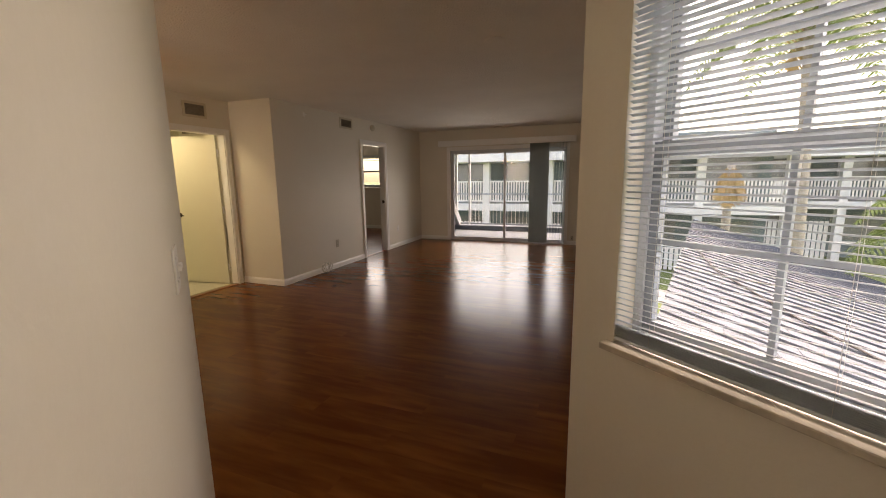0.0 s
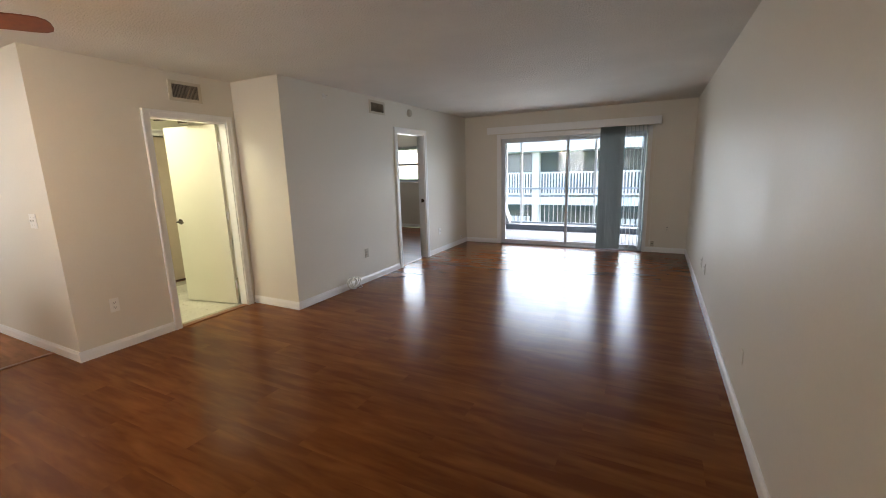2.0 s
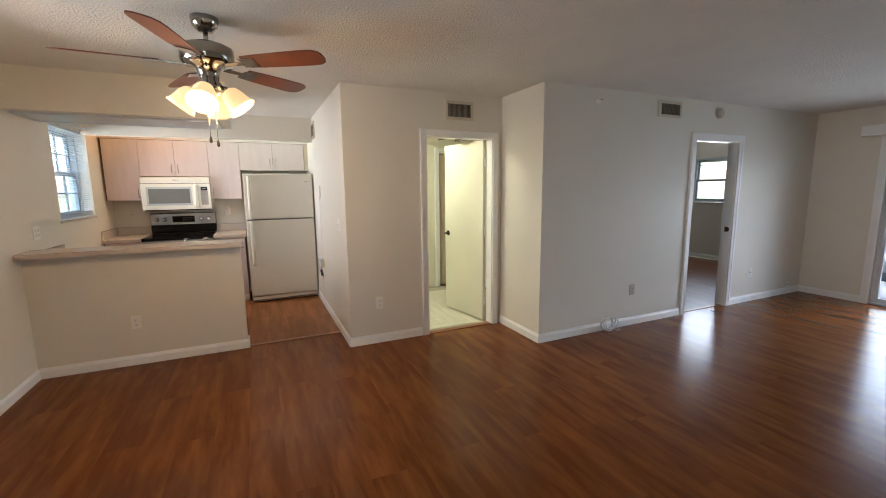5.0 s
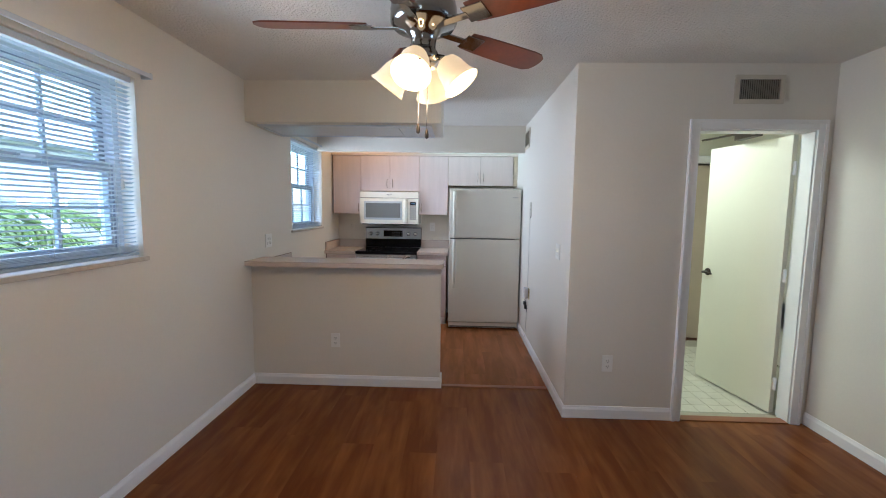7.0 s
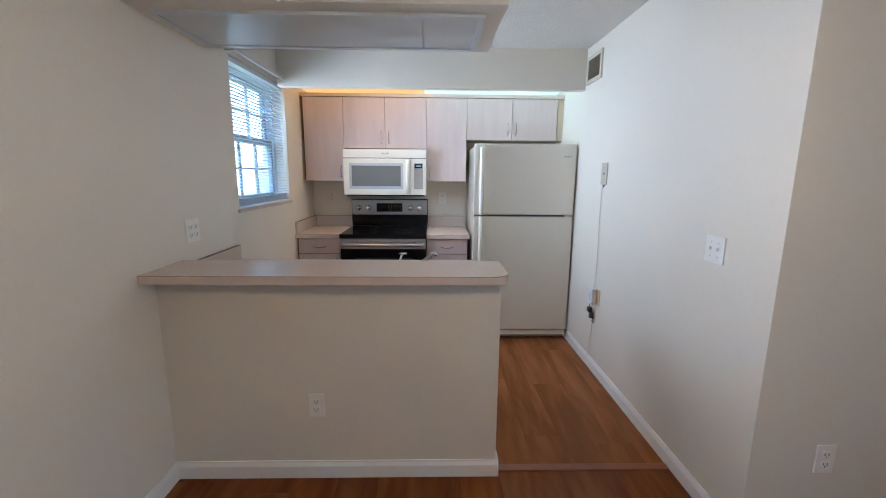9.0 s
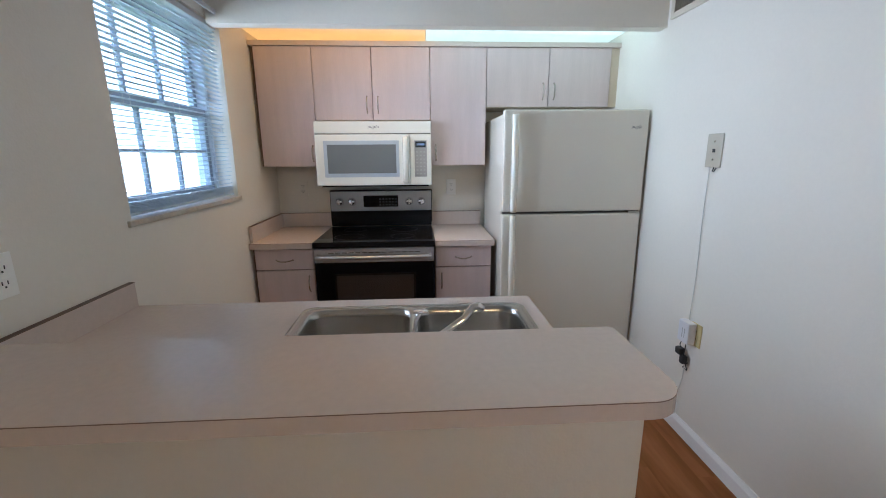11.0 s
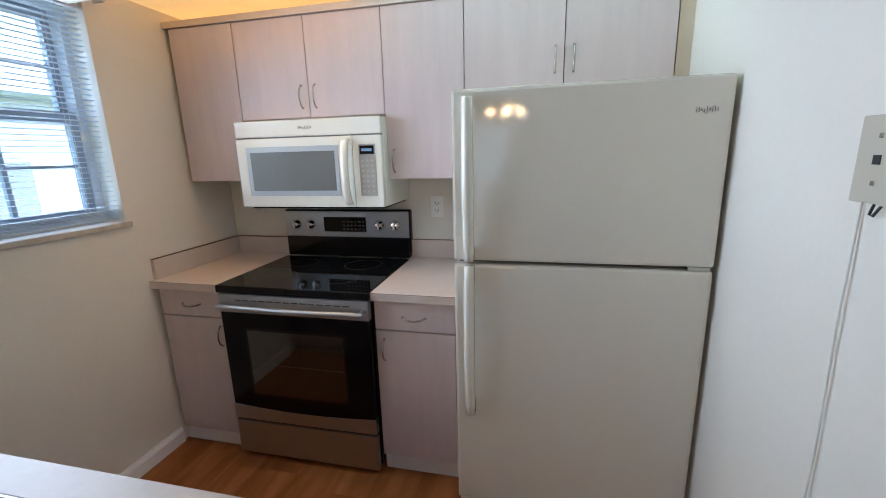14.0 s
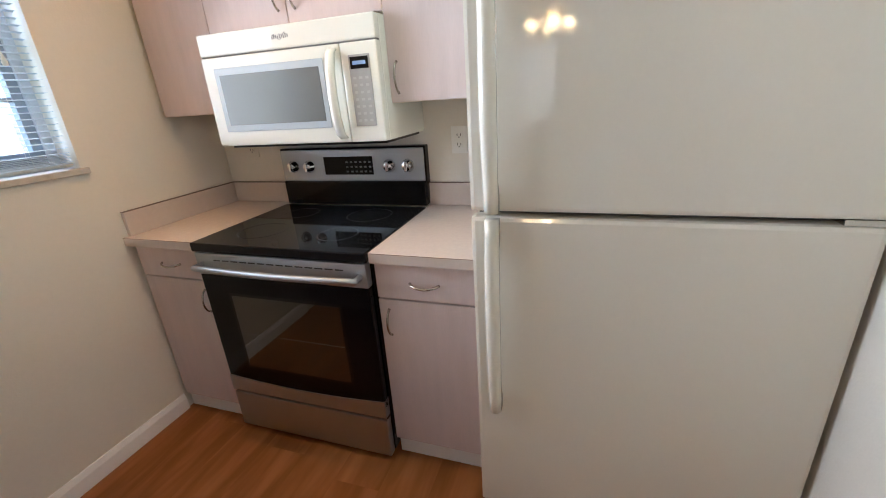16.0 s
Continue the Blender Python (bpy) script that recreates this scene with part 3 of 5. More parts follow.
window_unit("window_3", (eo[0], eo[1], 0), DIAG, EWIN[1] - EWIN[0], EWIN[2], EWIN[3], "white aluminium double-sash window with small panes beside the entrance", 0.035)
mini_blind(eo, DIAG, EWIN[1] - EWIN[0], EWIN[2] + 0.004, EWIN[3], "white mini blind lowered with its slats open beside the entrance", 15, pitch=0.0195, y=0.016, wand=False)

# ---- sliding glass door, valance and vertical blind ----
SW = SL[1] - SL[0]
sd = root("sliding_door", (SL[0], FARY, 0), "white aluminium sliding glass door onto the porch", "sliding door", kind="structure")
part("floor_track", boxes((0.0, SW, 0.002, 0.04, 0.001, 0.014), bevel=0.002), DALU, sd, "grey metal floor track")
part("frame", boxes((0, 0.03, 0.04, 0.15, 0, SL[2]), (SW - 0.03, SW, 0.04, 0.15, 0, SL[2]), (0.03, SW - 0.03, 0.04, 0.15, SL[2] - 0.035, SL[2]), (0.03, SW - 0.03, 0.04, 0.15, -0.008, 0.022)), ALU, sd)


def slide_panel(name, x0, x1, y):
    p = part(name, boxes((x0, x0 + 0.04, y, y + 0.03, 0.024, SL[2] - 0.037), (x1 - 0.04, x1, y, y + 0.03, 0.024, SL[2] - 0.037), (x0 + 0.04, x1 - 0.04, y, y + 0.03, SL[2] - 0.085, SL[2] - 0.037), (x0 + 0.04, x1 - 0.04, y, y + 0.03, 0.024, 0.075)), ALU, sd)
    g = part("pane", boxes((x0 + 0.04, x1 - 0.04, y + 0.0135, y + 0.0165, 0.075, SL[2] - 0.085)), GLASS, p)
    g.visible_shadow = False
    return p


mid = -2.12 - SL[0]
sp1 = slide_panel("sliding_panel", 0.03, mid + 0.02, 0.055)
slide_panel("fixed_panel", mid - 0.02, SW - 0.03, 0.10)
bm = bmesh.new()
box(bm, 0.036, 0.06, 0.022, 0.055, 0.90, 1.12, 0.005)
part("pull_handle", bm, ALU, sp1)
cs = root("door_frame_slider", (SL[0], FARY, 0), "white painted casing round the sliding door", "door frame", kind="structure")
for b in ((-0.07, 0.005, -0.02, 0, 0, SL[2] + 0.07), (SW - 0.005, SW + 0.05, -0.02, 0, 0, SL[2] + 0.07), (0.005, SW - 0.005, -0.02, 0, SL[2] - 0.005, SL[2] + 0.07)):
    part("casing_board", boxes(b, bevel=0.004), TRIM, cs)
va = root("vertical_blind", (-2.15, FARY, 2.05), "grey-green vertical blind drawn aside under a white headrail", "window blind")
part("valance", boxes((-1.41, 1.465, -0.115, -0.10, 0.0, 0.115), (-1.41, -1.395, -0.10, -0.022, 0.0, 0.115), (1.45, 1.465, -0.10, -0.022, 0, 0.115), (-1.41, 1.465, -0.115, -0.022, 0.115, 0.122), bevel=0.003), TRIM, va)
part("track", boxes((-1.39, 1.44, -0.085, -0.045, 0.06, 0.10)), ALU, va)
bm = bmesh.new()
rings = []
for k in range(5):
    x = 0.089 * (k / 4 - 0.5)
    rings.append((x, 0.004 * (1 - (k / 2 - 1) ** 2)))
prof = rings + [(x, y - 0.001) for x, y in rings[::-1]]
loft(bm, [[(x, y, -2.015) for x, y in prof], [(x, y, 0.06) for x, y in prof]])
vane = part("vane", bm, VANE, va, m=pose(0.60, -0.065, 0, 0, 0, 62))
for k in range(1, 17):
    again(vane, pose(0.60 + k * 0.0205, -0.065, 0, 0, 0, 62 + random.uniform(-6, 6)))
for k in range(6):
    again(vane, pose(0.985 + k * 0.058, -0.065, 0, 0, 0, 97 + random.uniform(-5, 5)))
bm = bmesh.new()
tube(bm, [(1.40, -0.06, 0.06), (1.405, -0.058, -1.85)], 0.002, 5)
lathe(bm, [(0.003, 0.05), (0.013, 0.02), (0.013, -0.03), (0.004, -0.05)], 10, at=(1.405, -0.058, -1.88))
part("chain", bm, CORD, va)


# the sky's light in each window's opening, part of it behind the blind
for (x0, x1, z0, z1), shares in ((KWIN, ((0.006, 0.72), (-0.075, 0.34))), (DWIN, ((0.006, 0.52), (-0.075, 0.36)))):
    xm, zm = (x0 + x1) / 2, (z0 + z1) / 2
    for y, watts in shares:
        lamp("window_sky_light", "AREA", (xm, SOUTH + y, zm), watts, (0.95, 0.965, 0.98), target=(xm, SOUTH + 2, zm), size=x1 - x0 - 0.02, size_y=z1 - z0 - 0.02).data.spread = radians(110)
ew = Vector((eo[0], eo[1], (EWIN[2] + EWIN[3]) / 2)) + Vector((dv.x, dv.y, 0)) * ((EWIN[1] - EWIN[0]) / 2)
eout = Vector((-dv.y, dv.x, 0))
lamp("window_sky_light", "AREA", ew - eout * 0.006, 0.52, (0.95, 0.965, 0.98), target=ew - eout * 2, size=EWIN[1] - EWIN[0], size_y=EWIN[3] - EWIN[2])

# ---- outlets, switches, vents ----
def plate(name, loc, rz, label, category, kind="outlet", w=0.072, h=0.116, material=None):
    """Faces local -y; local origin on the wall."""
    r = root(name, loc, label, category, rz=rz)
    material = material or PLATE
    part("cover_plate", boxes((-w / 2, w / 2, -0.006, 0, -h / 2, h / 2), bevel=0.0025), material, r)
    n = max(1, round(w / 0.075))
    for i in range(n):
        x = (i - (n - 1) / 2) * 0.046
        if kind == "outlet":
            for z in (-0.02, 0.02):
                f = part("receptacle", boxes((x - 0.016, x + 0.016, -0.009, -0.006, z - 0.014, z + 0.014), bevel=0.001), material, r)
                part("slot", boxes((x - 0.009, x - 0.006, -0.0095, -0.0088, z - 0.003, z + 0.007)), SLOT, f)
                part("slot", boxes((x + 0.006, x + 0.009, -0.0095, -0.0088, z - 0.003, z + 0.007)), SLOT, f)
                part("slot", boxes((x - 0.0025, x + 0.0025, -0.0095, -0.0088, z - 0.011, z - 0.006)), SLOT, f)
        elif kind == "switch":
            part("toggle", boxes((x - 0.005, x + 0.005, -0.017, -0.006, -0.003, 0.012), bevel=0.002), material, r)
            for z in (-0.03, 0.03):
                part("screw", boxes((x - 0.003, x + 0.003, -0.0072, -0.006, z - 0.003, z + 0.003)), LITE, r)
        elif kind == "jack":
            part("jack", boxes((x - 0.008, x + 0.008, -0.008, -0.006, -0.008, 0.008)), SLOT, r)
            for z in (-0.04, 0.04):
                bm = bmesh.new()
                box(bm, x - 0.004, x + 0.004, -0.008, -0.006, z - 0.004, z + 0.004, 0.001)
                part("screw", bm, NICKEL, r)
    return r


plate("wall_outlet", (HALLX, 3.065, 0.395), 90, "white double wall outlet above the baseboard", "outlet")
plate("wall_outlet", (WESTX, 5.645, 0.39), 90, "beige double wall outlet above the baseboard", "outlet", material=PLATEB)
plate("wall_outlet", (WESTX, 7.735, 0.375), 90, "cream blank plate on the living room wall", "outlet", kind="jack")
plate("cable_jack", (WESTX, 8.63, 0.13), 90, "small white cable jack above the baseboard", "jack", kind="jack", w=0.06, h=0.08)
plate("wall_outlet", (BARX, 1.045, 0.376), 90, "white double wall outlet on the breakfast bar front", "outlet")
plate("wall_outlet", (-0.5, FARY, 0.40), 0, "cream wall outlet beside the sliding door", "outlet", material=WALL)
plate("cable_jack", (-0.70, FARY, 0.14), 0, "small beige jack plate beside the sliding door", "jack", kind="jack", w=0.05, h=0.09, material=PLATEB)
plate("wall_outlet", (EASTX, 6.50, 0.39), 270, "cream wall outlet on the long living room wall", "outlet", material=WALL)
plate("wall_outlet", (EASTX, 6.18, 0.385), 270, "cream wall outlet on the long living room wall", "outlet", material=WALL)
plate("cable_jack", (EASTX, 4.07, 0.36), 270, "small cream blank plate on the long living room wall", "wall plate", kind="blank", w=0.05, h=0.08, material=WALL)
plate("light_switch", (-5.075, NORTHK, 1.136), 0, "white double light switch on the kitchen side wall", "switch", kind="switch", w=0.116)
plate("wall_outlet", (-5.47, SOUTH, 1.15), 180, "ivory outlet and switch plate above the bar", "outlet", kind="outlet", w=0.116, material=PLATE)
plate("wall_outlet", (BACK, 0.555, 1.20), 90, "beige double outlet above the counter splash", "outlet", material=WALL)
plate("wall_outlet", (BACK, 1.675, 1.20), 90, "ivory double outlet above the counter splash", "outlet", material=PLATE)
sw = plate("light_switch", (LEFT_END[0] + dv.x * 0.54, LEFT_END[1] + dv.y * 0.54, 1.178), DIAG + 180, "white double light switch on the entrance wall", "switch", kind="switch", w=0.116)


def vent(loc, rz, w, h, label, n):
    r = root("air_vent", loc, label, "air vent", rz=rz)
    part("backing", boxes((-w / 2 + 0.02, w / 2 - 0.02, -0.003, -0.001, -h / 2 + 0.02, h / 2 - 0.02)), VENTDARK, r)
    fr = part("frame", boxes((-w / 2, -w / 2 + 0.028, -0.012, 0, -h / 2, h / 2), (w / 2 - 0.028, w / 2, -0.012, 0, -h / 2, h / 2), (-w / 2 + 0.028, w / 2 - 0.028, -0.012, 0, h / 2 - 0.028, h / 2), (-w / 2 + 0.028, w / 2 - 0.028, -0.012, 0, -h / 2, -h / 2 + 0.028)), VENT, r)
    s = None
    for k in range(n):
        x = -w / 2 + 0.034 + (w - 0.068) * k / (n - 1)
        m = pose(x, -0.007, 0, 0, 0, 8)
        s = again(s, m) if s else part("slat", boxes((-0.001, 0.001, -0.006, 0.006, -h / 2 + 0.026, h / 2 - 0.026)), VENTSLAT, r, m=m)


vent((HALLX, 3.935, 2.235), 90, 0.31, 0.18, "cream metal return-air grille with dark upright slats above the door", 19)
vent((WESTX, 6.05, 2.27), 90, 0.34, 0.165, "cream metal air grille with dark slats high on the wall", 15)
vent((-6.60, NORTHK, 2.225), 0, 0.28, 0.20, "cream metal air grille high on the kitchen wall", 13)
bm = bmesh.new()
lathe(bm, [(0.001, 0.0), (0.055, 0.0), (0.055, 0.02), (0.045, 0.034), (0.02, 0.038), (0.001, 0.038)], 24)
r = root("smoke_detector", (WESTX, 6.855, 2.28), "round beige smoke detector high on the wall", "smoke detector")
bmesh.ops.rotate(bm, verts=bm.verts, matrix=Matrix.Rotation(radians(90), 3, "Y"))
part("housing", bm, PLATEB, r, "", True)
part("test_button", boxes((0.038, 0.041, -0.012, 0.012, -0.03, -0.015)), VENT, r)
r = root("sprinkler_head", (WESTX, 5.06, 2.28), "small white sidewall sprinkler head", "sprinkler")
bm = bmesh.new()
lathe(bm, [(0.001, 0), (0.03, 0), (0.026, 0.006), (0.009, 0.009), (0.009, 0.035), (0.001, 0.036)], 14)
bmesh.ops.rotate(bm, verts=bm.verts, matrix=Matrix.Rotation(radians(90), 3, "Y"))
part("escutcheon", bm, PLATE, r, "", True)
part("deflector", boxes((0.036, 0.05, -0.014, 0.014, 0.004, 0.008)), NICKEL, r)
bm = bmesh.new()
lathe(bm, [(0.001, 0), (0.075, 0), (0.074, -0.006), (0.06, -0.010), (0.001, -0.012)], 28)
r = root("ceiling_cover", (-0.955, 3.42, ZC), "round cream blank cover plate on the ceiling", "cover plate")
part("disc", bm, CEIL, r, "", True)
part("screw", boxes((-0.004, 0.004, -0.004, 0.004, -0.0135, -0.011)), VENT, r)
for z in (1.05, 1.43):
    sp = root("strike_plate", (HALLX - 0.05, D1[0] + 0.0165, z), "small dark strike plate on the hall door jamb", "strike plate")
    part("plate", boxes((-0.015, 0.015, 0, 0.002, -0.028, 0.028)), BRONZE, sp)
    part("lip", boxes((0.013, 0.026, 0, 0.003, -0.016, 0.016)), BRONZE, sp)
# coil of cable on the floor by the wall
r = root("cable_coil", (WESTX + 0.045, 5.27, 0.0), "loose coil of clear cable on the floor against the wall", "cable")
for q in range(5):
    bm = bmesh.new()
    rad, ph = 0.068 + 0.006 * random.random(), random.random() * 6
    tube(bm, [(0.0 + 0.012 * q * 0.6 + 0.02 * math.cos(t * math.tau / 24 * 2 + ph), rad * math.cos(t * math.tau / 24) * 1.1 + 0.01 * (q - 2), 0.084 + rad * math.sin(t * math.tau / 24)) for t in range(25)], 0.0042, 6)
    part("loop", bm, CLEARP, r, "", True)
bm = bmesh.new()
tube(bm, [(0.02, 0.05, 0.03), (0.05, 0.09, 0.006), (0.04, 0.14, 0.005), (0.0, 0.13, 0.03)], 0.004, 6)
part("loose_end", bm, CLEARP, r, "", True)

# ---- bulkheads ----
bm = bmesh.new()
box(bm, -5.76, -5.13, SOUTH, 1.875, 2.09, ZC)
struct("bulkhead_bar", bm, WALL, "cream painted dropped bulkhead above the bar", "bulkhead")
r = root("ceiling_light", (-5.44, 1.08, 2.09), "unlit fluorescent ceiling light with prismatic lens under the bulkhead", "ceiling light")
part("frame", boxes((-0.26, -0.235, -0.66, 0.72, -0.014, 0), (0.19, 0.215, -0.66, 0.72, -0.014, 0), (-0.235, 0.19, -0.66, -0.635, -0.014, 0), (-0.235, 0.19, 0.695, 0.72, -0.014, 0)), ALU, r)
part("diffuser", boxes((-0.235, 0.19, -0.635, 0.45, -0.008, -0.002)), LENS, r)
part("diffuser", boxes((-0.235, 0.19, 0.455, 0.695, -0.009, -0.003)), LENS, r)
bm = bmesh.new()
box(bm, -6.86, -6.78, SOUTH, NORTHK, 2.10, ZC)
struct("bulkhead_kitchen", bm, WALL, "cream painted bulkhead hiding the cove light over the cabinets", "bulkhead")
r = root("cove_light", (-7.2, SOUTH, 2.2), "luminous ribbed panels over the cabinets, amber and cool white", "ceiling light")
part("panel", boxes((-0.42, 0.34, 0.0, 1.12, 0.0, 0.01)), COVEWARM, r, "amber lit panel")
part("panel", boxes((-0.42, 0.34, 1.125, 2.40, 0.0, 0.01)), COVECOOL, r, "cool white ribbed lit panel")
s = None
for k in range(60):
    m = pose(0, 1.135 + k * 0.021, 0)
    s = again(s, m) if s else part("rib", boxes((-0.10, 0.34, 0, 0.008, -0.004, 0)), COVECOOL, r, m=m)

# fluorescent tubes behind the kitchen bulkhead, one warm and one cool
for y0, y1, tone, watts in ((SOUTH + 0.30, 1.42, (1.0, 0.52, 0.19), 0.18), (1.55, NORTHK - 0.30, (0.92, 1.0, 0.90), 0.085)):
    tube_lamp = lamp("cove_tube", "AREA", (-6.895, (y0 + y1) / 2, 2.17), watts, tone, target=(-6.80, (y0 + y1) / 2, 0.9), size=0.05, size_y=y1 - y0)
    tube_lamp.matrix_world = Matrix.Translation(tube_lamp.matrix_world.translation) @ pose(0, 0, 0, 0, -6, 0)
    tube_lamp.data.spread = radians(105)

# ---- breakfast bar ----
bm = bmesh.new()
box(bm, -5.27, BARX, SOUTH, 1.89, 0, 0.984)
struct("wall_bar", bm, WALL, "cream painted half wall carrying the breakfast bar", "wall")
baseboard((BARX, SOUTH), (BARX, 1.904))
bm = bmesh.new()
box(bm, -5.27, BARX, 1.89, 1.904, 0.001, 0.085)
struct("baseboard", bm, TRIM, "white painted wooden baseboard along the wall", "baseboard")
pts = [(-5.37, SOUTH + 0.002), (-5.052, SOUTH + 0.002)]
for k in range(9):
    t = radians(90 * k / 8)
    pts.append((-5.052 - 0.07 + 0.07 * math.cos(t), 1.91 - 0.07 + 0.07 * math.sin(t)))
pts += [(-5.36, 1.91), (-5.37, 1.90)]
r = root("bar_top", (0, 0, 0.984), "pale pinkish laminate breakfast bar top with dark edge line", "counter")
bm = bmesh.new()
extrude_poly(bm, pts, 0, 0.036)
part("slab", bm, COUNTER, r)
cx, cy = -5.25, 1.1
bm = bmesh.new()
extrude_poly(bm, [(x + (0.0006 if x > cx else -0.0006), y + (0.0006 if y > 1.8 else 0)) for x, y in pts], 0.0335, 0.0352)
part("edge_line", bm, EDGELINE, r, "thin dark seam along the edge")


# ---- kitchen ----
def pull(parent, at, length, upright=True, out=0.028, r=0.0042):
    """Arched metal pull on a front that faces +x."""
    bm = bmesh.new()
    pts = []
    for k in range(13):
        t = k / 12
        s = (t - 0.5) * length
        o = out * math.sin(math.pi * t) ** 0.55
        pts.append((o, 0, s) if upright else (o, s, -0.006 * math.sin(math.pi * t)))
    tube(bm, pts, [r * (1.25 if k in (0, 12) else 1) for k in range(13)], 7)
    part("handle", bm, NICKEL, parent, "arched brushed nickel handle", True, m=Matrix.Translation(at))


def cabinet(name, y0, y1, z0, z1, x0, x1, fronts, label, toe=0.0):
    """Fronts: (y0, y1, z0, z1, handle y, handle z, upright)."""
    r = root(name, (x1, y0, z0), label, "cabinet", group="kitchen cabinets")
    part("body", boxes((x0 - x1, -0.021, 0.001, y1 - y0 - 0.001, toe, z1 - z0)), CABIN, r)
    part("face_shadow", boxes((-0.021, -0.019, 0.003, y1 - y0 - 0.003, toe + 0.002, z1 - z0 - 0.002)), GAPM, r)
    if toe:
        part("toe_kick", boxes((x0 - x1, -0.030, 0.001, y1 - y0 - 0.001, 0, toe)), TRIM, r)
    for a, b, c, d, hy, hz, up in fronts:
        f = part("drawer" if not up else "door", boxes((-0.019, 0, a - y0 + 0.002, b - y0 - 0.002, c - z0 + 0.002, d - z0 - 0.002), bevel=0.0015), CAB, r)
        pull(f, (0, hy - y0, hz - z0), 0.105, up)
    return r


FX = -7.306
cabinet("wall_cabinet", 0.378, 0.757, 1.37, 2.12, BACK, FX, [(0.395, 0.757, 1.37, 2.12, 0.727, 1.455, True)], "pale pinkish wood-grain wall cabinet with one door")
cabinet("wall_cabinet", 0.757, 1.515, 1.668, 2.12, BACK, FX, [(0.757, 1.136, 1.668, 2.12, 1.10, 1.765, True), (1.136, 1.515, 1.668, 2.12, 1.172, 1.765, True)], "pale pinkish wood-grain wall cabinet with two doors above the microwave")
cabinet("wall_cabinet", 1.515, 1.888, 1.37, 2.12, BACK, FX, [(1.515, 1.888, 1.37, 2.12, 1.549, 1.455, True)], "pale pinkish wood-grain wall cabinet with one door")
cabinet("wall_cabinet", 1.888, 2.725, 1.75, 2.12, BACK, FX, [(1.888, 2.305, 1.75, 2.12, 2.268, 1.85, True), (2.305, 2.722, 1.75, 2.12, 2.342, 1.85, True)], "pale wood-grain wall cabinet with two doors above the refrigerator")
r = root("filler_strip", (FX, 2.727, 1.75), "narrow cream filler strip between cabinet and wall", "trim")
part("strip", boxes((-0.3, -0.012, 0, NORTHK - 2.728, 0, 0.37)), CABIN, r)
r = root("cornice", (FX, SOUTH, 2.121), "pale laminate cornice board along the cabinet tops", "trim")
part("rail", boxes((-0.31, 0.012, 0.002, NORTHK - SOUTH - 0.002, 0, 0.03), bevel=0.002), COUNTER, r)

BX = -7.0
cabinet("base_cabinet", 0.376, 0.757, 0, 0.873, BACK, BX, [(0.392, 0.757, 0.735, 0.868, 0.575, 0.80, False), (0.392, 0.757, 0.095, 0.732, 0.722, 0.64, True)], "pale pinkish wood-grain base cabinet with drawer and door", 0.09)
cabinet("base_cabinet", 1.527, 1.888, 0, 0.873, BACK, BX, [(1.527, 1.888, 0.735, 0.868, 1.708, 0.80, False), (1.527, 1.888, 0.095, 0.732, 1.567, 0.64, True)], "pale pinkish wood-grain base cabinet with drawer and door beside the refrigerator", 0.09)


def counter(name, y0, y1, side, label):
    r = root(name, (BACK, y0, 0.874), label, "counter")
    part("slab", boxes((0, 0.645, 0, y1 - y0, 0, 0.038), bevel=0.002), COUNTER, r)
    part("splash", boxes((0.0, 0.02, 0.02 if side else 0, y1 - y0, 0.038, 0.14), bevel=0.002), COUNTER, r)
    part("splash_cap", boxes((0.001, 0.021, 0.02 if side else 0, y1 - y0, 0.1402, 0.1416)), EDGELINE, r)
    part("edge_line", boxes((0.6455, 0.646, 0.001, y1 - y0 - 0.001, 0.0355, 0.037)), EDGELINE, r, "thin dark seam along the edge")
    if side:
        part("side_splash", boxes((0.0, 0.62, 0.0, 0.02, 0.038, 0.14), bevel=0.002), COUNTER, r)
        part("splash_cap", boxes((0.001, 0.6205, 0.0, 0.021, 0.1402, 0.1416)), EDGELINE, r)


counter("countertop", SOUTH + 0.003, 0.759, True, "pale pinkish laminate countertop with low splash in the corner")
counter("countertop", 1.524, 1.905, False, "pale pinkish laminate countertop with low splash beside the refrigerator")


def smudge_word(parent, at, w, h, material=None):
    """An emblem as a plain swoosh and a bar."""
    bm = bmesh.new()
    for k in range(9):
        box(bm, 0, 0.0010, (0.04 + k * 0.11) * w, (0.085 + k * 0.11) * w, (0.25 + 0.06 * (k % 3)) * h, (0.62 + 0.12 * ((k * 5) % 3)) * h)
    tube(bm, [(0.0008, 0.02 * w, 0.85 * h), (0.0008, 0.30 * w, 0.45 * h), (0.0008, 0.48 * w, 0.06 * h), (0.0008, 0.62 * w, 0.5 * h), (0.0008, 0.80 * w, 1.0 * h)], 0.0009, 5)
    part("emblem", bm, material or MARK, parent, "small dark maker's emblem", m=Matrix.Translation(at))


# microwave
mw = root("microwave", (-7.235, 0.758, 1.245), "white over-range microwave with grey window and keypad", "microwave")
MWW = 0.758
part("body", boxes((-0.385, -0.03, 0, MWW, 0.0, 0.412), bevel=0.004), WHITEAPP, mw)
part("underside", boxes((-0.37, -0.04, 0.02, MWW - 0.02, -0.012, 0)), BLACK, mw, "black vent underside")
part("top_grille", boxes((-0.03, 0.004, 0, MWW, 0.335, 0.412), bevel=0.006), WHITEAPP, mw)
part("seam", boxes((-0.03, -0.002, 0.004, MWW - 0.004, 0.330, 0.335)), GASKET, mw)
dr = part("door", boxes((-0.03, 0.006, 0, 0.615, 0.0, 0.330), bevel=0.006), WHITEAPP, mw)
part("window_frame", boxes((0.006, 0.009, 0.055, 0.545, 0.055, 0.29), bevel=0.002), MWFRAME, dr)
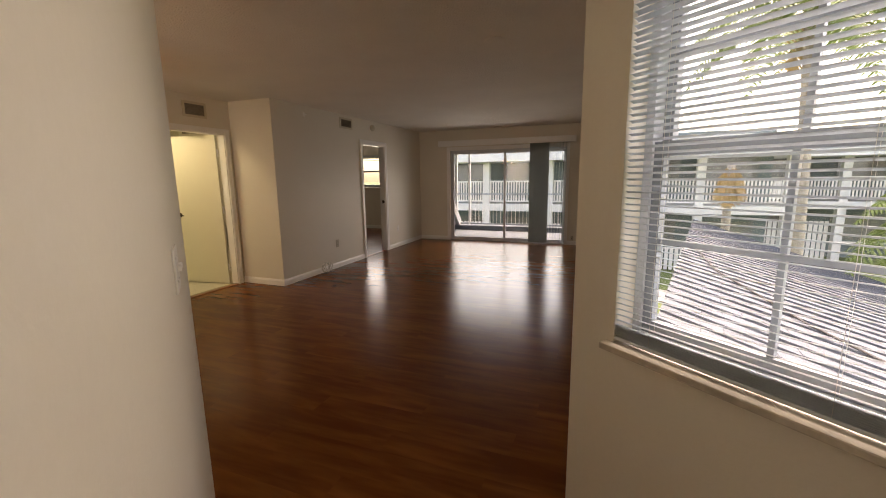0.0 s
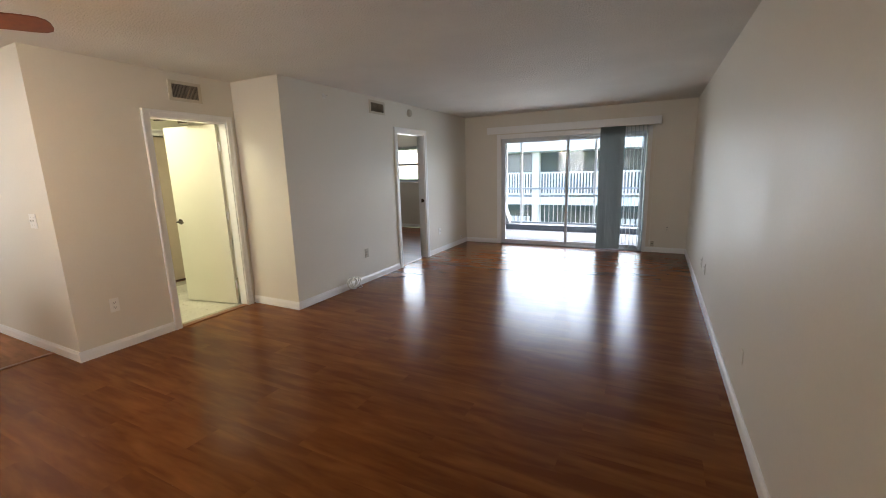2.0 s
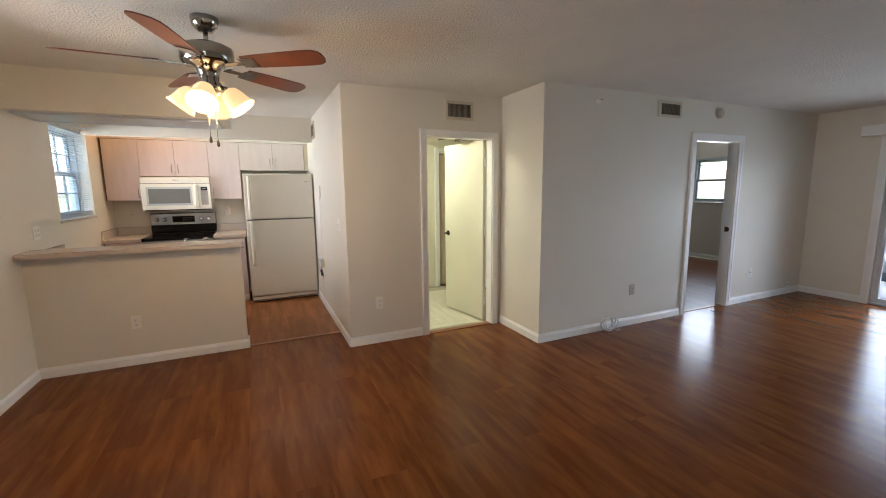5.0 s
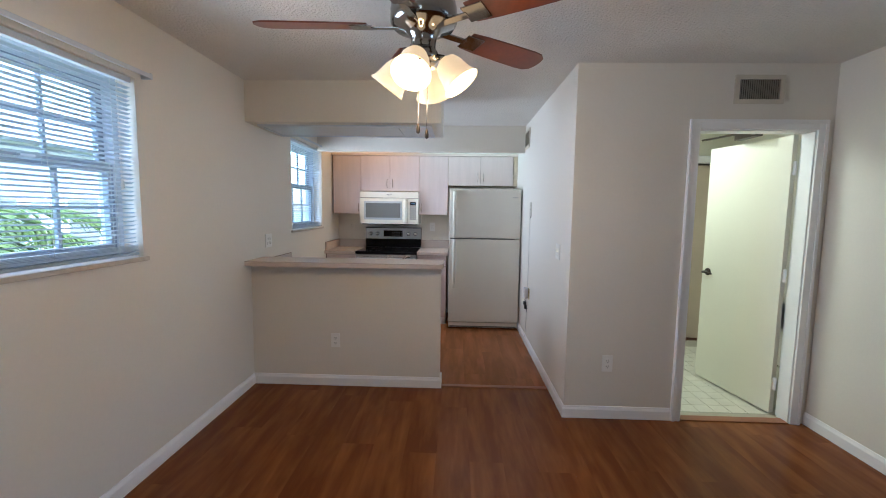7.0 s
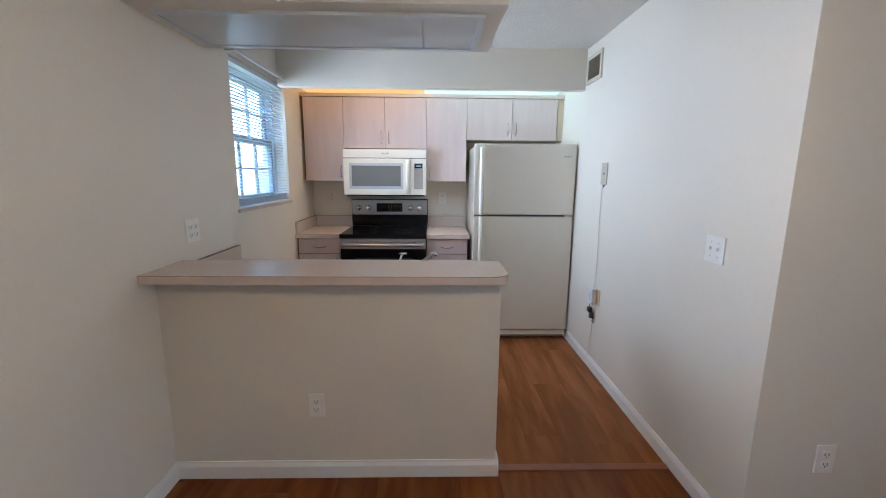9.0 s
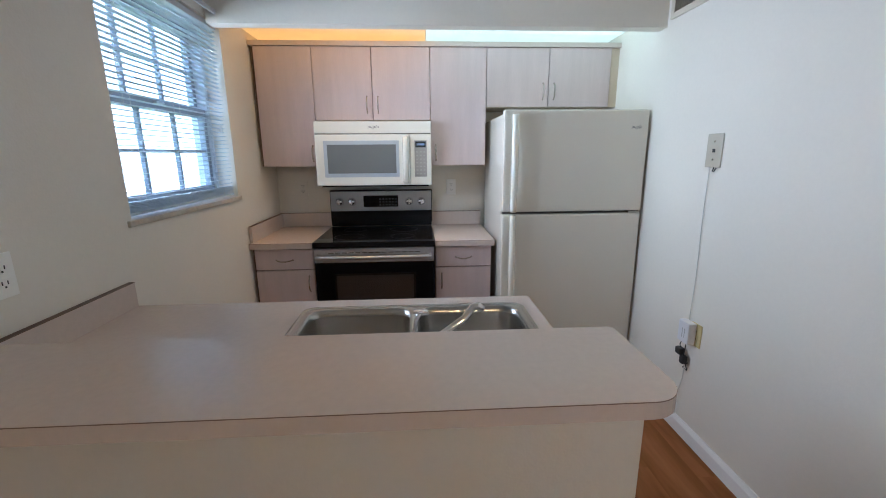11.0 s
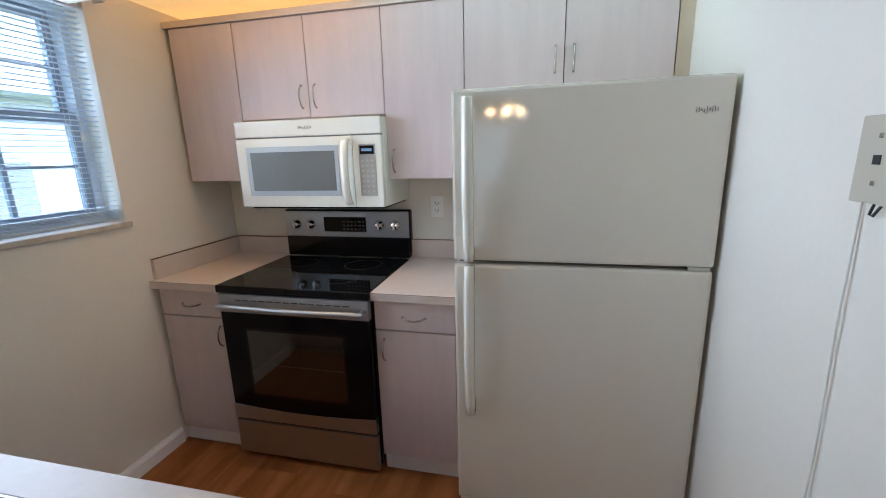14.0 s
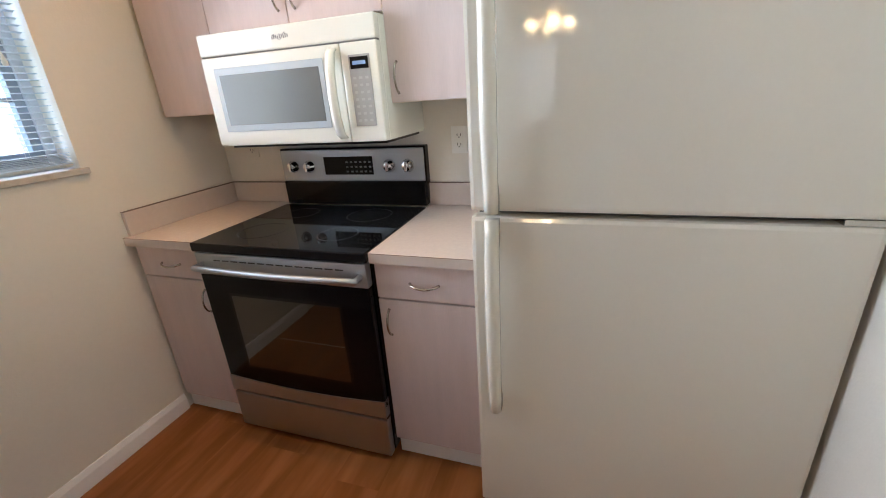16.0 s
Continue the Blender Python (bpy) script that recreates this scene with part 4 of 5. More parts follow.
part("window", boxes((0.009, 0.0105, 0.078, 0.525, 0.08, 0.265)), MWWIN, dr, "grey tinted window")
pn = part("control_panel", boxes((-0.03, 0.006, 0.617, MWW, 0.0, 0.330), bevel=0.006), WHITEAPP, mw)
part("keypad", boxes((0.006, 0.0085, 0.647, 0.728, 0.055, 0.29), bevel=0.001), PANELGREY, pn, "grey keypad")
part("display", boxes((0.0085, 0.0095, 0.653, 0.722, 0.245, 0.283)), BLACKGL, pn, "dark display")
part("digits", boxes((0.0095, 0.0099, 0.662, 0.712, 0.258, 0.270)), mat("display_digits", (0.2, 0.3, 0.5), emit=(0.35, 0.55, 1.0, 0.003)), pn)
key = None
for i in range(7):
    for j in range(3):
        m = Matrix.Translation((0.0085, 0.664 + j * 0.0235, 0.075 + i * 0.0235))
        key = again(key, m) if key else part("key", boxes((0, 0.0006, -0.006, 0.006, -0.004, 0.004)), KEYGREY, pn, m=m)
bm = bmesh.new()
pts = [(0.004, 0, 0.012), (0.030, 0, 0.03), (0.046, 0, 0.09), (0.050, 0, 0.165), (0.046, 0, 0.24), (0.030, 0, 0.30), (0.004, 0, 0.318)]
for y, w in ((0, 0),):
    rings = []
    for x, _, z in pts:
        rings.append([(x - 0.008, -0.019, z), (x + 0.004, -0.014, z), (x + 0.008, 0, z), (x + 0.004, 0.014, z), (x - 0.008, 0.019, z)])
    loft(bm, rings)
part("handle", bm, WHITEAPP, dr, "tall bowed white handle", True, m=Matrix.Translation((0, 0.588, 0)))
smudge_word(mw, (0.0045, 0.345, 0.360), 0.075, 0.026)

# range
rg = root("range", (-6.975, 0.764, 0), "stainless steel and black glass electric range", "range")
RW = 0.757
part("body", boxes((-0.62, -0.02, 0, RW, 0.04, 0.895)), BLACK, rg)
part("cooktop", boxes((-0.57, 0.018, -0.002, RW + 0.002, 0.880, 0.916), bevel=0.005), BLACKGL, rg, "glossy black ceramic cooktop")
for cx, cy, rad in ((-0.16, 0.2, 0.10), (-0.16, 0.55, 0.08), (-0.42, 0.2, 0.08), (-0.42, 0.55, 0.10)):
    bm = bmesh.new()
    for q in (1.0, 0.96):
        lathe(bm, [(rad * q, 0.9161), (rad * q, 0.9163), (rad * q - 0.0012, 0.9163), (rad * q - 0.0012, 0.9161)], 40, at=(cx, cy, 0), close=False)
    part("burner_ring", bm, SLOT, rg, "faint printed burner ring")
bg = part("backguard", boxes((-0.645, -0.585, 0.0, RW, 0.916, 1.03), bevel=0.004), BLACK, rg, "black lower backguard")
part("panel_back", boxes((-0.645, -0.600, -0.006, RW + 0.006, 0.94, 1.186), bevel=0.006), BLACK, rg, "black panel housing")
cp = part("control_panel", boxes((-0.602, -0.592, 0.0, RW, 1.03, 1.178), bevel=0.003), STEEL, rg, "brushed steel control panel")
part("display", boxes((-0.592, -0.589, 0.245, 0.505, 1.06, 1.145), bevel=0.001), BLACKGL, cp, "black display")
key = None
for i in range(3):
    for j in range(6):
        m = Matrix.Translation((-0.589, 0.37 + j * 0.024, 1.075 + i * 0.022))
        key = again(key, m) if key else part("key", boxes((0, 0.0006, -0.006, 0.006, -0.004, 0.004)), GASKET, cp, m=m)
kn = None
for y in (0.068, 0.16, 0.588, 0.68):
    m = Matrix.Translation((-0.592, y, 1.1))
    if kn:
        k2 = again(kn, m)
        o = new("grip", kn.children[0].data)
        o.parent = k2
    else:
        bm = bmesh.new()
        lathe(bm, [(0.001, 0), (0.030, 0), (0.030, 0.004), (0.024, 0.008), (0.022, 0.024), (0.019, 0.027), (0.001, 0.027)], 24)
        bmesh.ops.rotate(bm, verts=bm.verts, matrix=Matrix.Rotation(radians(90), 3, "Y"))
        kn = part("knob", bm, CHROME, cp, "chrome control knob", True, m)
        part("grip", boxes((0.020, 0.036, -0.006, 0.006, -0.022, 0.022), bevel=0.003), CHROME, kn)
od = part("oven_door", boxes((-0.02, 0.012, 0.004, RW - 0.004, 0.265, 0.785), bevel=0.006), OVENBLK, rg, "black glass oven door")
part("window", boxes((0.012, 0.0135, 0.135, RW - 0.135, 0.37, 0.70), bevel=0.0006), OVENWIN, od, "dark oven window")
part("window_border", boxes((0.0118, 0.0128, 0.122, RW - 0.122, 0.357, 0.713)), BLACK, od)
bm = bmesh.new()
for z in (0.53,):
    tube(bm, [(0.0130, 0.14, z), (0.0130, RW - 0.14, z)], 0.0008, 5)
part("rack", bm, GASKET, od, "oven rack behind the glass")
part("top_band", boxes((-0.02, 0.014, 0.004, RW - 0.004, 0.785, 0.875), bevel=0.004), STEEL, od, "brushed steel band")
sl = None
for k in range(14):
    m = Matrix.Translation((0.014, 0.11 + k * 0.0415, 0.848))
    sl = again(sl, m) if sl else part("vent_slot", boxes((-0.001, 0.0006, -0.016, 0.016, -0.0025, 0.0025)), SLOT, od, m=m)
bm = bmesh.new()
hp = [(0.012, 0.03, 0.826)] + [(0.052 + 0.014 * math.sin(math.pi * k / 12), 0.03 + (RW - 0.06) * k / 12, 0.826) for k in range(13)] + [(0.012, RW - 0.03, 0.826)]
tube(bm, hp, 0.0125, 10)
part("handle", bm, STEEL, od, "bowed brushed steel bar handle", True)
pr = []
for k in range(13):
    y = 0.004 + (RW - 0.008) * k / 12
    pr.append((y, 0.285 + 0.018 * (2 * k / 12 - 1) ** 2))
bm = bmesh.new()
rings = [[(-0.02, y, 0.225), (0.0155, y, 0.225), (0.0155, y, z), (-0.02, y, z)] for y, z in pr]
loft(bm, rings)
part("lower_band", bm, STEEL, rg, "brushed steel lower band of the oven door")
part("drawer_seam", boxes((-0.02, 0.004, 0.004, RW - 0.004, 0.212, 0.225)), SLOT, rg)
part("storage_drawer", boxes((-0.02, 0.014, 0.004, RW - 0.004, 0.03, 0.212), bevel=0.005), STEEL, rg, "brushed steel storage drawer")
for y in (0.06, RW - 0.06):
    part("foot", boxes((-0.08, -0.04, y - 0.02, y + 0.02, 0, 0.04)), BLACK, rg)
    part("foot", boxes((-0.6, -0.56, y - 0.02, y + 0.02, 0, 0.04)), BLACK, rg)

# refrigerator
fr = root("refrigerator", (-6.835, 1.92, 0), "bisque top-freezer refrigerator with a pebbled finish", "refrigerator")
FW = 0.845
part("body", boxes((-0.72, -0.065, 0.004, FW - 0.004, 0.03, 1.668), bevel=0.004), FRIDGE, fr)
part("gasket", boxes((-0.065, -0.055, 0.012, FW - 0.012, 0.09, 1.66)), GASKET, fr)
fz = part("freezer_door", boxes((-0.055, 0, 0, FW, 1.105, 1.688), bevel=0.012), FRIDGE, fr)
fd = part("fridge_door", boxes((-0.055, 0, 0, FW, 0.085, 1.092), bevel=0.012), FRIDGE, fr)
part("hinge", boxes((-0.06, -0.005, FW - 0.075, FW - 0.01, 1.0925, 1.1045)), NICKEL, fr, "metal centre hinge")
part("kick_plate", boxes((-0.08, -0.02, 0.006, FW - 0.006, 0.015, 0.075), bevel=0.004), FRHANDLE, fr)
part("kick_trim", boxes((-0.02, -0.012, 0.02, FW - 0.02, 0.022, 0.034)), GASKET, fr)


def fridge_handle(parent, za, zb, fat_low):
    bm = bmesh.new()
    n, rings = 14, []
    for k in range(n + 1):
        t = k / n
        z = za + (zb - za) * t
        o = 0.030 + 0.014 * math.sin(math.pi * t)
        w = 0.017 + 0.003 * math.sin(math.pi * t)
        rings.append([(0.0 if t < 0.09 or t > 0.91 else o - 0.016, -w, z), (o * 0.75 + 0.004, -w, z), (o + 0.008, -w * 0.5, z), (o + 0.010, 0, z), (o + 0.008, w * 0.5, z), (o * 0.75 + 0.004, w, z), (0.0 if t < 0.09 or t > 0.91 else o - 0.016, w, z)])
    loft(bm, rings)
    part("handle", bm, FRHANDLE, parent, "tall bowed cream handle", True, m=Matrix.Translation((0, 0.060, 0)))


fridge_handle(fz, 1.108, 1.66, True)
fridge_handle(fd, 0.50, 1.09, False)
smudge_word(fr, (0.0002, FW - 0.105, 1.575), 0.065, 0.026)

# sink counter behind the bar
sc = root("sink_counter", (0, 0, 0.872), "pale pinkish laminate counter with sink cut-out behind the bar", "counter")
SX0, SX1, SY0, SY1 = -5.848, -5.395, 1.015, 1.80
X0, X1, Y0, Y1 = -5.925, -5.272, SOUTH + 0.003, 1.845
bm = wall_mesh(Y1 - Y0, 0.036, 0, X1 - X0, [(SY0 + 0.015 - Y0, SY1 - 0.015 - Y0, SX0 + 0.015 - X0, SX1 - 0.015 - X0)])
bmesh.ops.transform(bm, matrix=Matrix(((0, 0, 1, X0), (1, 0, 0, Y0), (0, 1, 0, 0), (0, 0, 0, 1))), verts=bm.verts)
part("slab", bm, COUNTER, sc)
part("side_splash", boxes((X0, X1, Y0, Y0 + 0.02, 0.036, 0.125), bevel=0.002), COUNTER, sc)
part("splash_cap", boxes((X0 + 0.001, X1, Y0, Y0 + 0.021, 0.1252, 0.1268)), EDGELINE, sc)
part("edge_line", boxes((X0 - 0.0006, X0, Y0, Y1, 0.033, 0.0347), (X0, X1, Y1, Y1 + 0.0006, 0.033, 0.0347)), EDGELINE, sc)
cb = root("sink_base_cabinet", (-5.90, SOUTH + 0.004, 0), "pale pinkish wood-grain base cabinet under the sink", "cabinet", group="kitchen cabinets")
L = 1.83 - SOUTH - 0.004
part("body", boxes((0.022, 0.60, 0, L, 0.09, 0.18), (0.022, 0.60, 0, 0.55, 0.18, 0.87), (0.022, 0.60, L - 0.012, L, 0.18, 0.87), (0.022, 0.04, 0.55, L - 0.012, 0.18, 0.87)), CAB, cb)
part("toe_kick", boxes((0.07, 0.60, 0, L, 0, 0.09)), TRIM, cb)
for k in range(3):
    f = part("door", boxes((0.0, 0.019, 0.004 + k * L / 3, (k + 1) * L / 3 - 0.004, 0.095, 0.865), bevel=0.0015), CAB, cb)

sk = root("sink", ((SX0 + SX1) / 2, (SY0 + SY1) / 2, 0.908), "stainless steel double-bowl sink set into the counter", "sink")
sw_, sh_ = SX1 - SX0, SY1 - SY0
bm = bmesh.new()
bw, bh = sw_ - 0.125, sh_ / 2 - 0.047
loft(bm, [rrect(0, 0, sw_, sh_, 0.045, 0.0005), rrect(0, 0, sw_ - 0.006, sh_ - 0.006, 0.043, 0.005), rrect(0, 0, sw_ - 0.022, sh_ - 0.022, 0.038, 0.006), rrect(0, 0, sw_ - 0.03, sh_ - 0.03, 0.036, 0.0025)], False, False)
part("rim", bm, SINKST, sk, "", True)
bowls = []
for s in (-1, 1):
    cy = s * (bh / 2 + 0.014)
    cx = -0.032
    bm = bmesh.new()
    loft(bm, [rrect(cx, cy, bw + 0.012, bh + 0.012, 0.062, 0.003), rrect(cx, cy, bw, bh, 0.058, 0.0), rrect(cx, cy, bw - 0.012, bh - 0.012, 0.055, -0.02), rrect(cx, cy, bw - 0.028, bh - 0.028, 0.055, -0.14), rrect(cx, cy, bw - 0.06, bh - 0.06, 0.05, -0.168), rrect(cx, cy, bw - 0.12, bh - 0.12, 0.04, -0.176), rrect(cx, cy, 0.10, 0.10, 0.0499, -0.179)], False, True)
    b = part("bowl", bm, SINKST, sk, "deep brushed steel bowl", True)
    bm = bmesh.new()
    lathe(bm, [(0.052, -0.177), (0.05, -0.175), (0.04, -0.176), (0.035, -0.182), (0.001, -0.183)], 24, at=(cx, cy, 0), close=False)
    part("drain", bm, CHROME, b, "chrome drain ring", True)
# pressed deck: one plate round each bowl, with a rounded opening
cell_w, cell_h = sw_ - 0.028, sh_ / 2 - 0.014
for side in (-1, 1):
    bm = bmesh.new()
    cy = side * (bh / 2 + 0.014)
    loft(bm, [rrect(0, side * cell_h / 2, cell_w, cell_h, 0.001, 0.0026), rrect(-0.032, cy, bw + 0.020, bh + 0.020, 0.066, 0.0030), rrect(-0.032, cy, bw + 0.010, bh + 0.010, 0.061, 0.0024)], False, False)
    part("deck", bm, SINKST, sk, "", True)

fc = root("faucet", (SX1 - 0.055, 1.41, 0.911), "chrome single-lever kitchen faucet with low spout", "faucet")
bm = bmesh.new()
lathe(bm, [(0.001, 0), (0.03, 0), (0.028, 0.012), (0.020, 0.022), (0.019, 0.05), (0.014, 0.06), (0.001, 0.062)], 20)
box(bm, -0.028, 0.028, -0.12, 0.12, 0, 0.01, 0.004)
part("base", bm, CHROME, fc, "", True)
bm = bmesh.new()
tube(bm, [(-0.005, 0.005, 0.02), (-0.015, 0.045, 0.032), (-0.025, 0.09, 0.06), (-0.035, 0.14, 0.092), (-0.055, 0.165, 0.118), (-0.062, 0.182, 0.118), (-0.066, 0.192, 0.108)], [0.014, 0.013, 0.012, 0.0115, 0.0115, 0.0125, 0.012], 12)
part("spout", bm, CHROME, fc, "", True)
bm = bmesh.new()
tube(bm, [(0, 0, 0.055), (0, 0.004, 0.085), (-0.002, 0.012, 0.112), (-0.006, 0.02, 0.13)], [0.0055, 0.005, 0.006, 0.007], 9)
box(bm, -0.013, 0.005, 0.002, 0.040, 0.126, 0.133, 0.003)
part("lever", bm, CHROME, fc, "", True)

# phone plate, plug-in box and cord on the side wall
pp = plate("phone_plate", (-6.283, NORTHK, 1.452), 0, "beige wall phone plate with a white cord hanging from it", "phone plate", kind="jack", w=0.10, h=0.15, material=PLATEB)
bm = bmesh.new()
tube(bm, [(-0.015, -0.005, -0.075), (-0.012, -0.008, -0.3), (-0.004, -0.006, -0.60), (-0.006, -0.010, -0.825)], 0.0022, 5)
part("cord", bm, CABLEW, pp)
bm = bmesh.new()
tube(bm, [(0.012, -0.005, -0.075), (0.016, -0.012, -0.092), (0.024, -0.012, -0.094), (0.028, -0.005, -0.076)], 0.0025, 5)
part("cord_loop", bm, SLOT, pp)
ob = plate("wall_outlet", (-6.235, NORTHK, 0.57), 0, "yellowed wall outlet behind the plug-in box", "outlet", material=YELLOWP)
bx = root("plug_in_box", (-6.262, NORTHK - 0.01, 0.575), "white plug-in network box on the wall outlet", "network device")
part("housing", boxes((-0.045, 0.035, -0.04, 0, -0.055, 0.055), bevel=0.006), WHITEP, bx)
part("lights", boxes((-0.012, -0.008, -0.0405, -0.04, -0.03, 0.02), (0.004, 0.008, -0.0405, -0.04, -0.03, 0.02)), PANELGREY, bx)
pg = root("power_plug", (-6.275, NORTHK, 0.43), "black power plug hanging on tangled cords below the box", "plug")
bm = bmesh.new()
box(bm, -0.045, -0.005, -0.045, -0.015, 0.01, 0.045, 0.006)
box(bm, -0.012, 0.018, -0.04, -0.012, -0.03, 0.012, 0.006)
part("plug", bm, SLOT, pg)
for k, ptsk in enumerate([[(-0.03, -0.02, 0.085), (-0.03, -0.03, 0.06), (-0.02, -0.03, 0.04)], [(0.0, -0.02, 0.085), (0.012, -0.03, 0.05), (0.005, -0.03, 0.0)], [(0.01, -0.02, -0.02), (0.025, -0.015, -0.06), (-0.01, -0.015, -0.06), (0.02, -0.012, -0.02)], [(0.005, -0.015, -0.03), (-0.005, -0.012, -0.12), (-0.03, -0.012, -0.22), (-0.035, -0.012, -0.28), (-0.02, -0.018, -0.33), (-0.03, -0.024, -0.345)]]):
    bm = bmesh.new()
    tube(bm, ptsk, 0.0025, 5)
    part("cord", bm, CABLEW if k == 3 else SLOT, pg)

# ---- ceiling fan ----
fan = root("ceiling_fan", (-3.66, 1.862, ZC), "five-blade ceiling fan with nickel motor and four lit tulip shades", "ceiling fan")
bm = bmesh.new()
lathe(bm, [(0.001, 0), (0.068, 0), (0.070, -0.012), (0.062, -0.045), (0.035, -0.072), (0.001, -0.075)], 28)
part("canopy", bm, FANMETAL, fan, "", True)
bm = bmesh.new()
tube(bm, [(0, 0, -0.07), (0, 0, -0.14)], 0.0125, 12)
part("downrod", bm, FANMETAL, fan, "", True)
bm = bmesh.new()
lathe(bm, [(0.001, -0.125), (0.045, -0.13), (0.10, -0.14), (0.128, -0.155), (0.132, -0.175), (0.132, -0.225), (0.12, -0.243), (0.075, -0.255), (0.052, -0.285), (0.048, -0.325), (0.060, -0.34), (0.060, -0.365), (0.045, -0.38), (0.001, -0.385)], 36)
mo = part("motor", bm, FANMETAL, fan, "polished nickel motor housing", True)
BR = 0.67
bm = bmesh.new()
out = []
for x, w in ((0.22, 0.052), (0.30, 0.060), (0.45, 0.067), (0.58, 0.070), (0.63, 0.066), (0.66, 0.048), (BR, 0.02)):
    out.append((x, w))
poly = [(x, w) for x, w in out] + [(x, -w) for x, w in out[::-1]]
loft(bm, [[(x, y, -0.003) for x, y in poly], [(x, y, 0.003) for x, y in poly]])
bl = bk = None
for k in range(5):
    m = pose(0, 0, -0.238, 0, 0, -16 + 72 * k) @ pose(0, 0, 0, -13, 0, 0)
    if bl:
        b2 = again(bl, m)
        o = new("blade_bracket", bk.data)
        o.parent = b2
    else:
        bl = part("blade", bm, BLADE, fan, "reddish brown wooden blade", m=m)
        bm = bmesh.new()
        box(bm, 0.09, 0.21, -0.016, 0.016, -0.010, -0.004, 0.002)
        box(bm, 0.20, 0.29, -0.042, 0.042, -0.008, -0.0032, 0.002)
        bk = part("blade_bracket", bm, FANMETAL, bl, "brass-toned bracket")
for k in range(4):
    ang = radians(-12 + 90 * k)
    c, s = math.cos(ang), math.sin(ang)
    bm = bmesh.new()
    tube(bm, [(0.05 * c, 0.05 * s, -0.355), (0.080 * c, 0.080 * s, -0.362), (0.092 * c, 0.092 * s, -0.382)], 0.012, 10)
    arm = part("lamp_arm", bm, FANMETAL, fan, "", True)
    bm = bmesh.new()
    lathe(bm, [(0.026, 0.0), (0.044, -0.012), (0.056, -0.040), (0.061, -0.070), (0.067, -0.095), (0.078, -0.118), (0.076, -0.118), (0.065, -0.095), (0.059, -0.070), (0.054, -0.041), (0.042, -0.014), (0.024, -0.003)], 20, close=False)
    tilt = pose(0.085 * c, 0.085 * s, -0.372, 0, 0, math.degrees(ang)) @ pose(0, 0, 0, 0, -38, 0)
    part("shade", bm, BULBGLASS, fan, "glowing frosted glass tulip shade", True, tilt)
    bm = bmesh.new()
    bmesh.ops.create_uvsphere(bm, u_segments=12, v_segments=8, radius=0.024, matrix=Matrix.Translation((0, 0, -0.06)))
    part("bulb", bm, BULB, fan, "lit bulb", True, tilt)
for k, (x, y, z) in enumerate(((0.012, 0.017, -0.665), (0.015, -0.018, -0.645))):
    bm = bmesh.new()
    tube(bm, [(x, y, -0.38), (x, y, z + 0.03)], 0.0012, 5)
    for q in range(26):
        bmesh.ops.create_icosphere(bm, subdivisions=1, radius=0.0022, matrix=Matrix.Translation((x, y, -0.385 - q * 0.0095)))
    ch = part("pull_chain", bm, FANMETAL, fan)
    bm = bmesh.new()
    lathe(bm, [(0.001, 0.03), (0.005, 0.022), (0.008, 0.008), (0.008, -0.006), (0.001, -0.012)], 10, at=(x, y, z))
    part("fob", bm, BRONZE, ch, "", True)
for k in range(4):
    ang = radians(-12 + 90 * k)
    lamp("fan_lamp", "POINT", (-3.66 + 0.16 * math.cos(ang), 1.862 + 0.16 * math.sin(ang), ZC - 0.50), 0.38, (1.0, 0.62, 0.28), size=0.04)

# ---- hall behind door 1 ----
HX1, HY0, HY1 = -6.60, NORTHK + 0.1, 5.1
wall("wall_hall_north", (HX1, HY1), (HALLX - 0.1, HY1), 0.1, 0, ZC, material=BATHWALL, label="pale yellow painted wall of the hall")
wall("wall_hall_west", (HX1, HY0), (HX1, HY1 + 0.1), 0.1, 0, ZC, [(4.52 - HY0, 5.05 - HY0, -0.01, 2.0)], material=BATHWALL, label="pale yellow painted wall with a doorway")
bm = bmesh.new()
box(bm, HX1 - 0.1, HALLX - 0.1, HY0 + 0.001, HY0 + 0.011, 0, ZC)
struct("wall_hall_south", bm, BATHWALL, "pale yellow painted wall of the hall", "wall")
bm = bmesh.new()
box(bm, HALLX - 0.106, HALLX - 0.101, HY0, D1[0] - 0.07, 0, ZC)
box(bm, HALLX - 0.106, HALLX - 0.101, D1[1] + 0.07, HY1, 0, ZC)
box(bm, HALLX - 0.106, HALLX - 0.101, D1[0] - 0.07, D1[1] + 0.07, D1[2] + 0.07, ZC)
struct("wall_hall_inner", bm, BATHWALL, "pale yellow painted inner face of the hall wall", "wall")
casing("door_frame_closet", HX1, 4.52, 5.05, 2.0, 0.1)
d3 = root("door_3", (HX1 - 0.06, 4.537, 0.01), "closed beige flush closet door in a white frame", "door", kind="structure")
part("door_leaf", boxes((-0.036, 0, 0, 0.495, 0, 1.96), bevel=0.002), CABIN, d3)
wall("wall_closet_back", (HX1 - 0.9, 4.2), (HX1 - 0.9, 5.3), 0.1, 0, ZC, material=BATHWALL, label="pale wall of the closet")
wall("wall_closet_side", (HX1 - 0.1, 4.2), (HX1 - 0.9, 4.2), 0.1, 0, ZC, material=BATHWALL, label="pale wall of the closet")
wall("wall_closet_end", (HX1 - 0.9, 5.3), (HX1 - 0.1, 5.3), 0.1, 0, ZC, material=BATHWALL, label="pale wall of the closet")
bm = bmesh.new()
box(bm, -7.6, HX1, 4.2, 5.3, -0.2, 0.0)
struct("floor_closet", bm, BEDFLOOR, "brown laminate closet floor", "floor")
r = root("door_closer", (HALLX - 0.40, D1[1] - 0.16, 2.03), "black overhead door closer arm above the hall door", "door closer")
part("body", boxes((-0.12, 0.10, -0.03, 0.03, -0.03, 0.015), bevel=0.004), BRONZE, r)
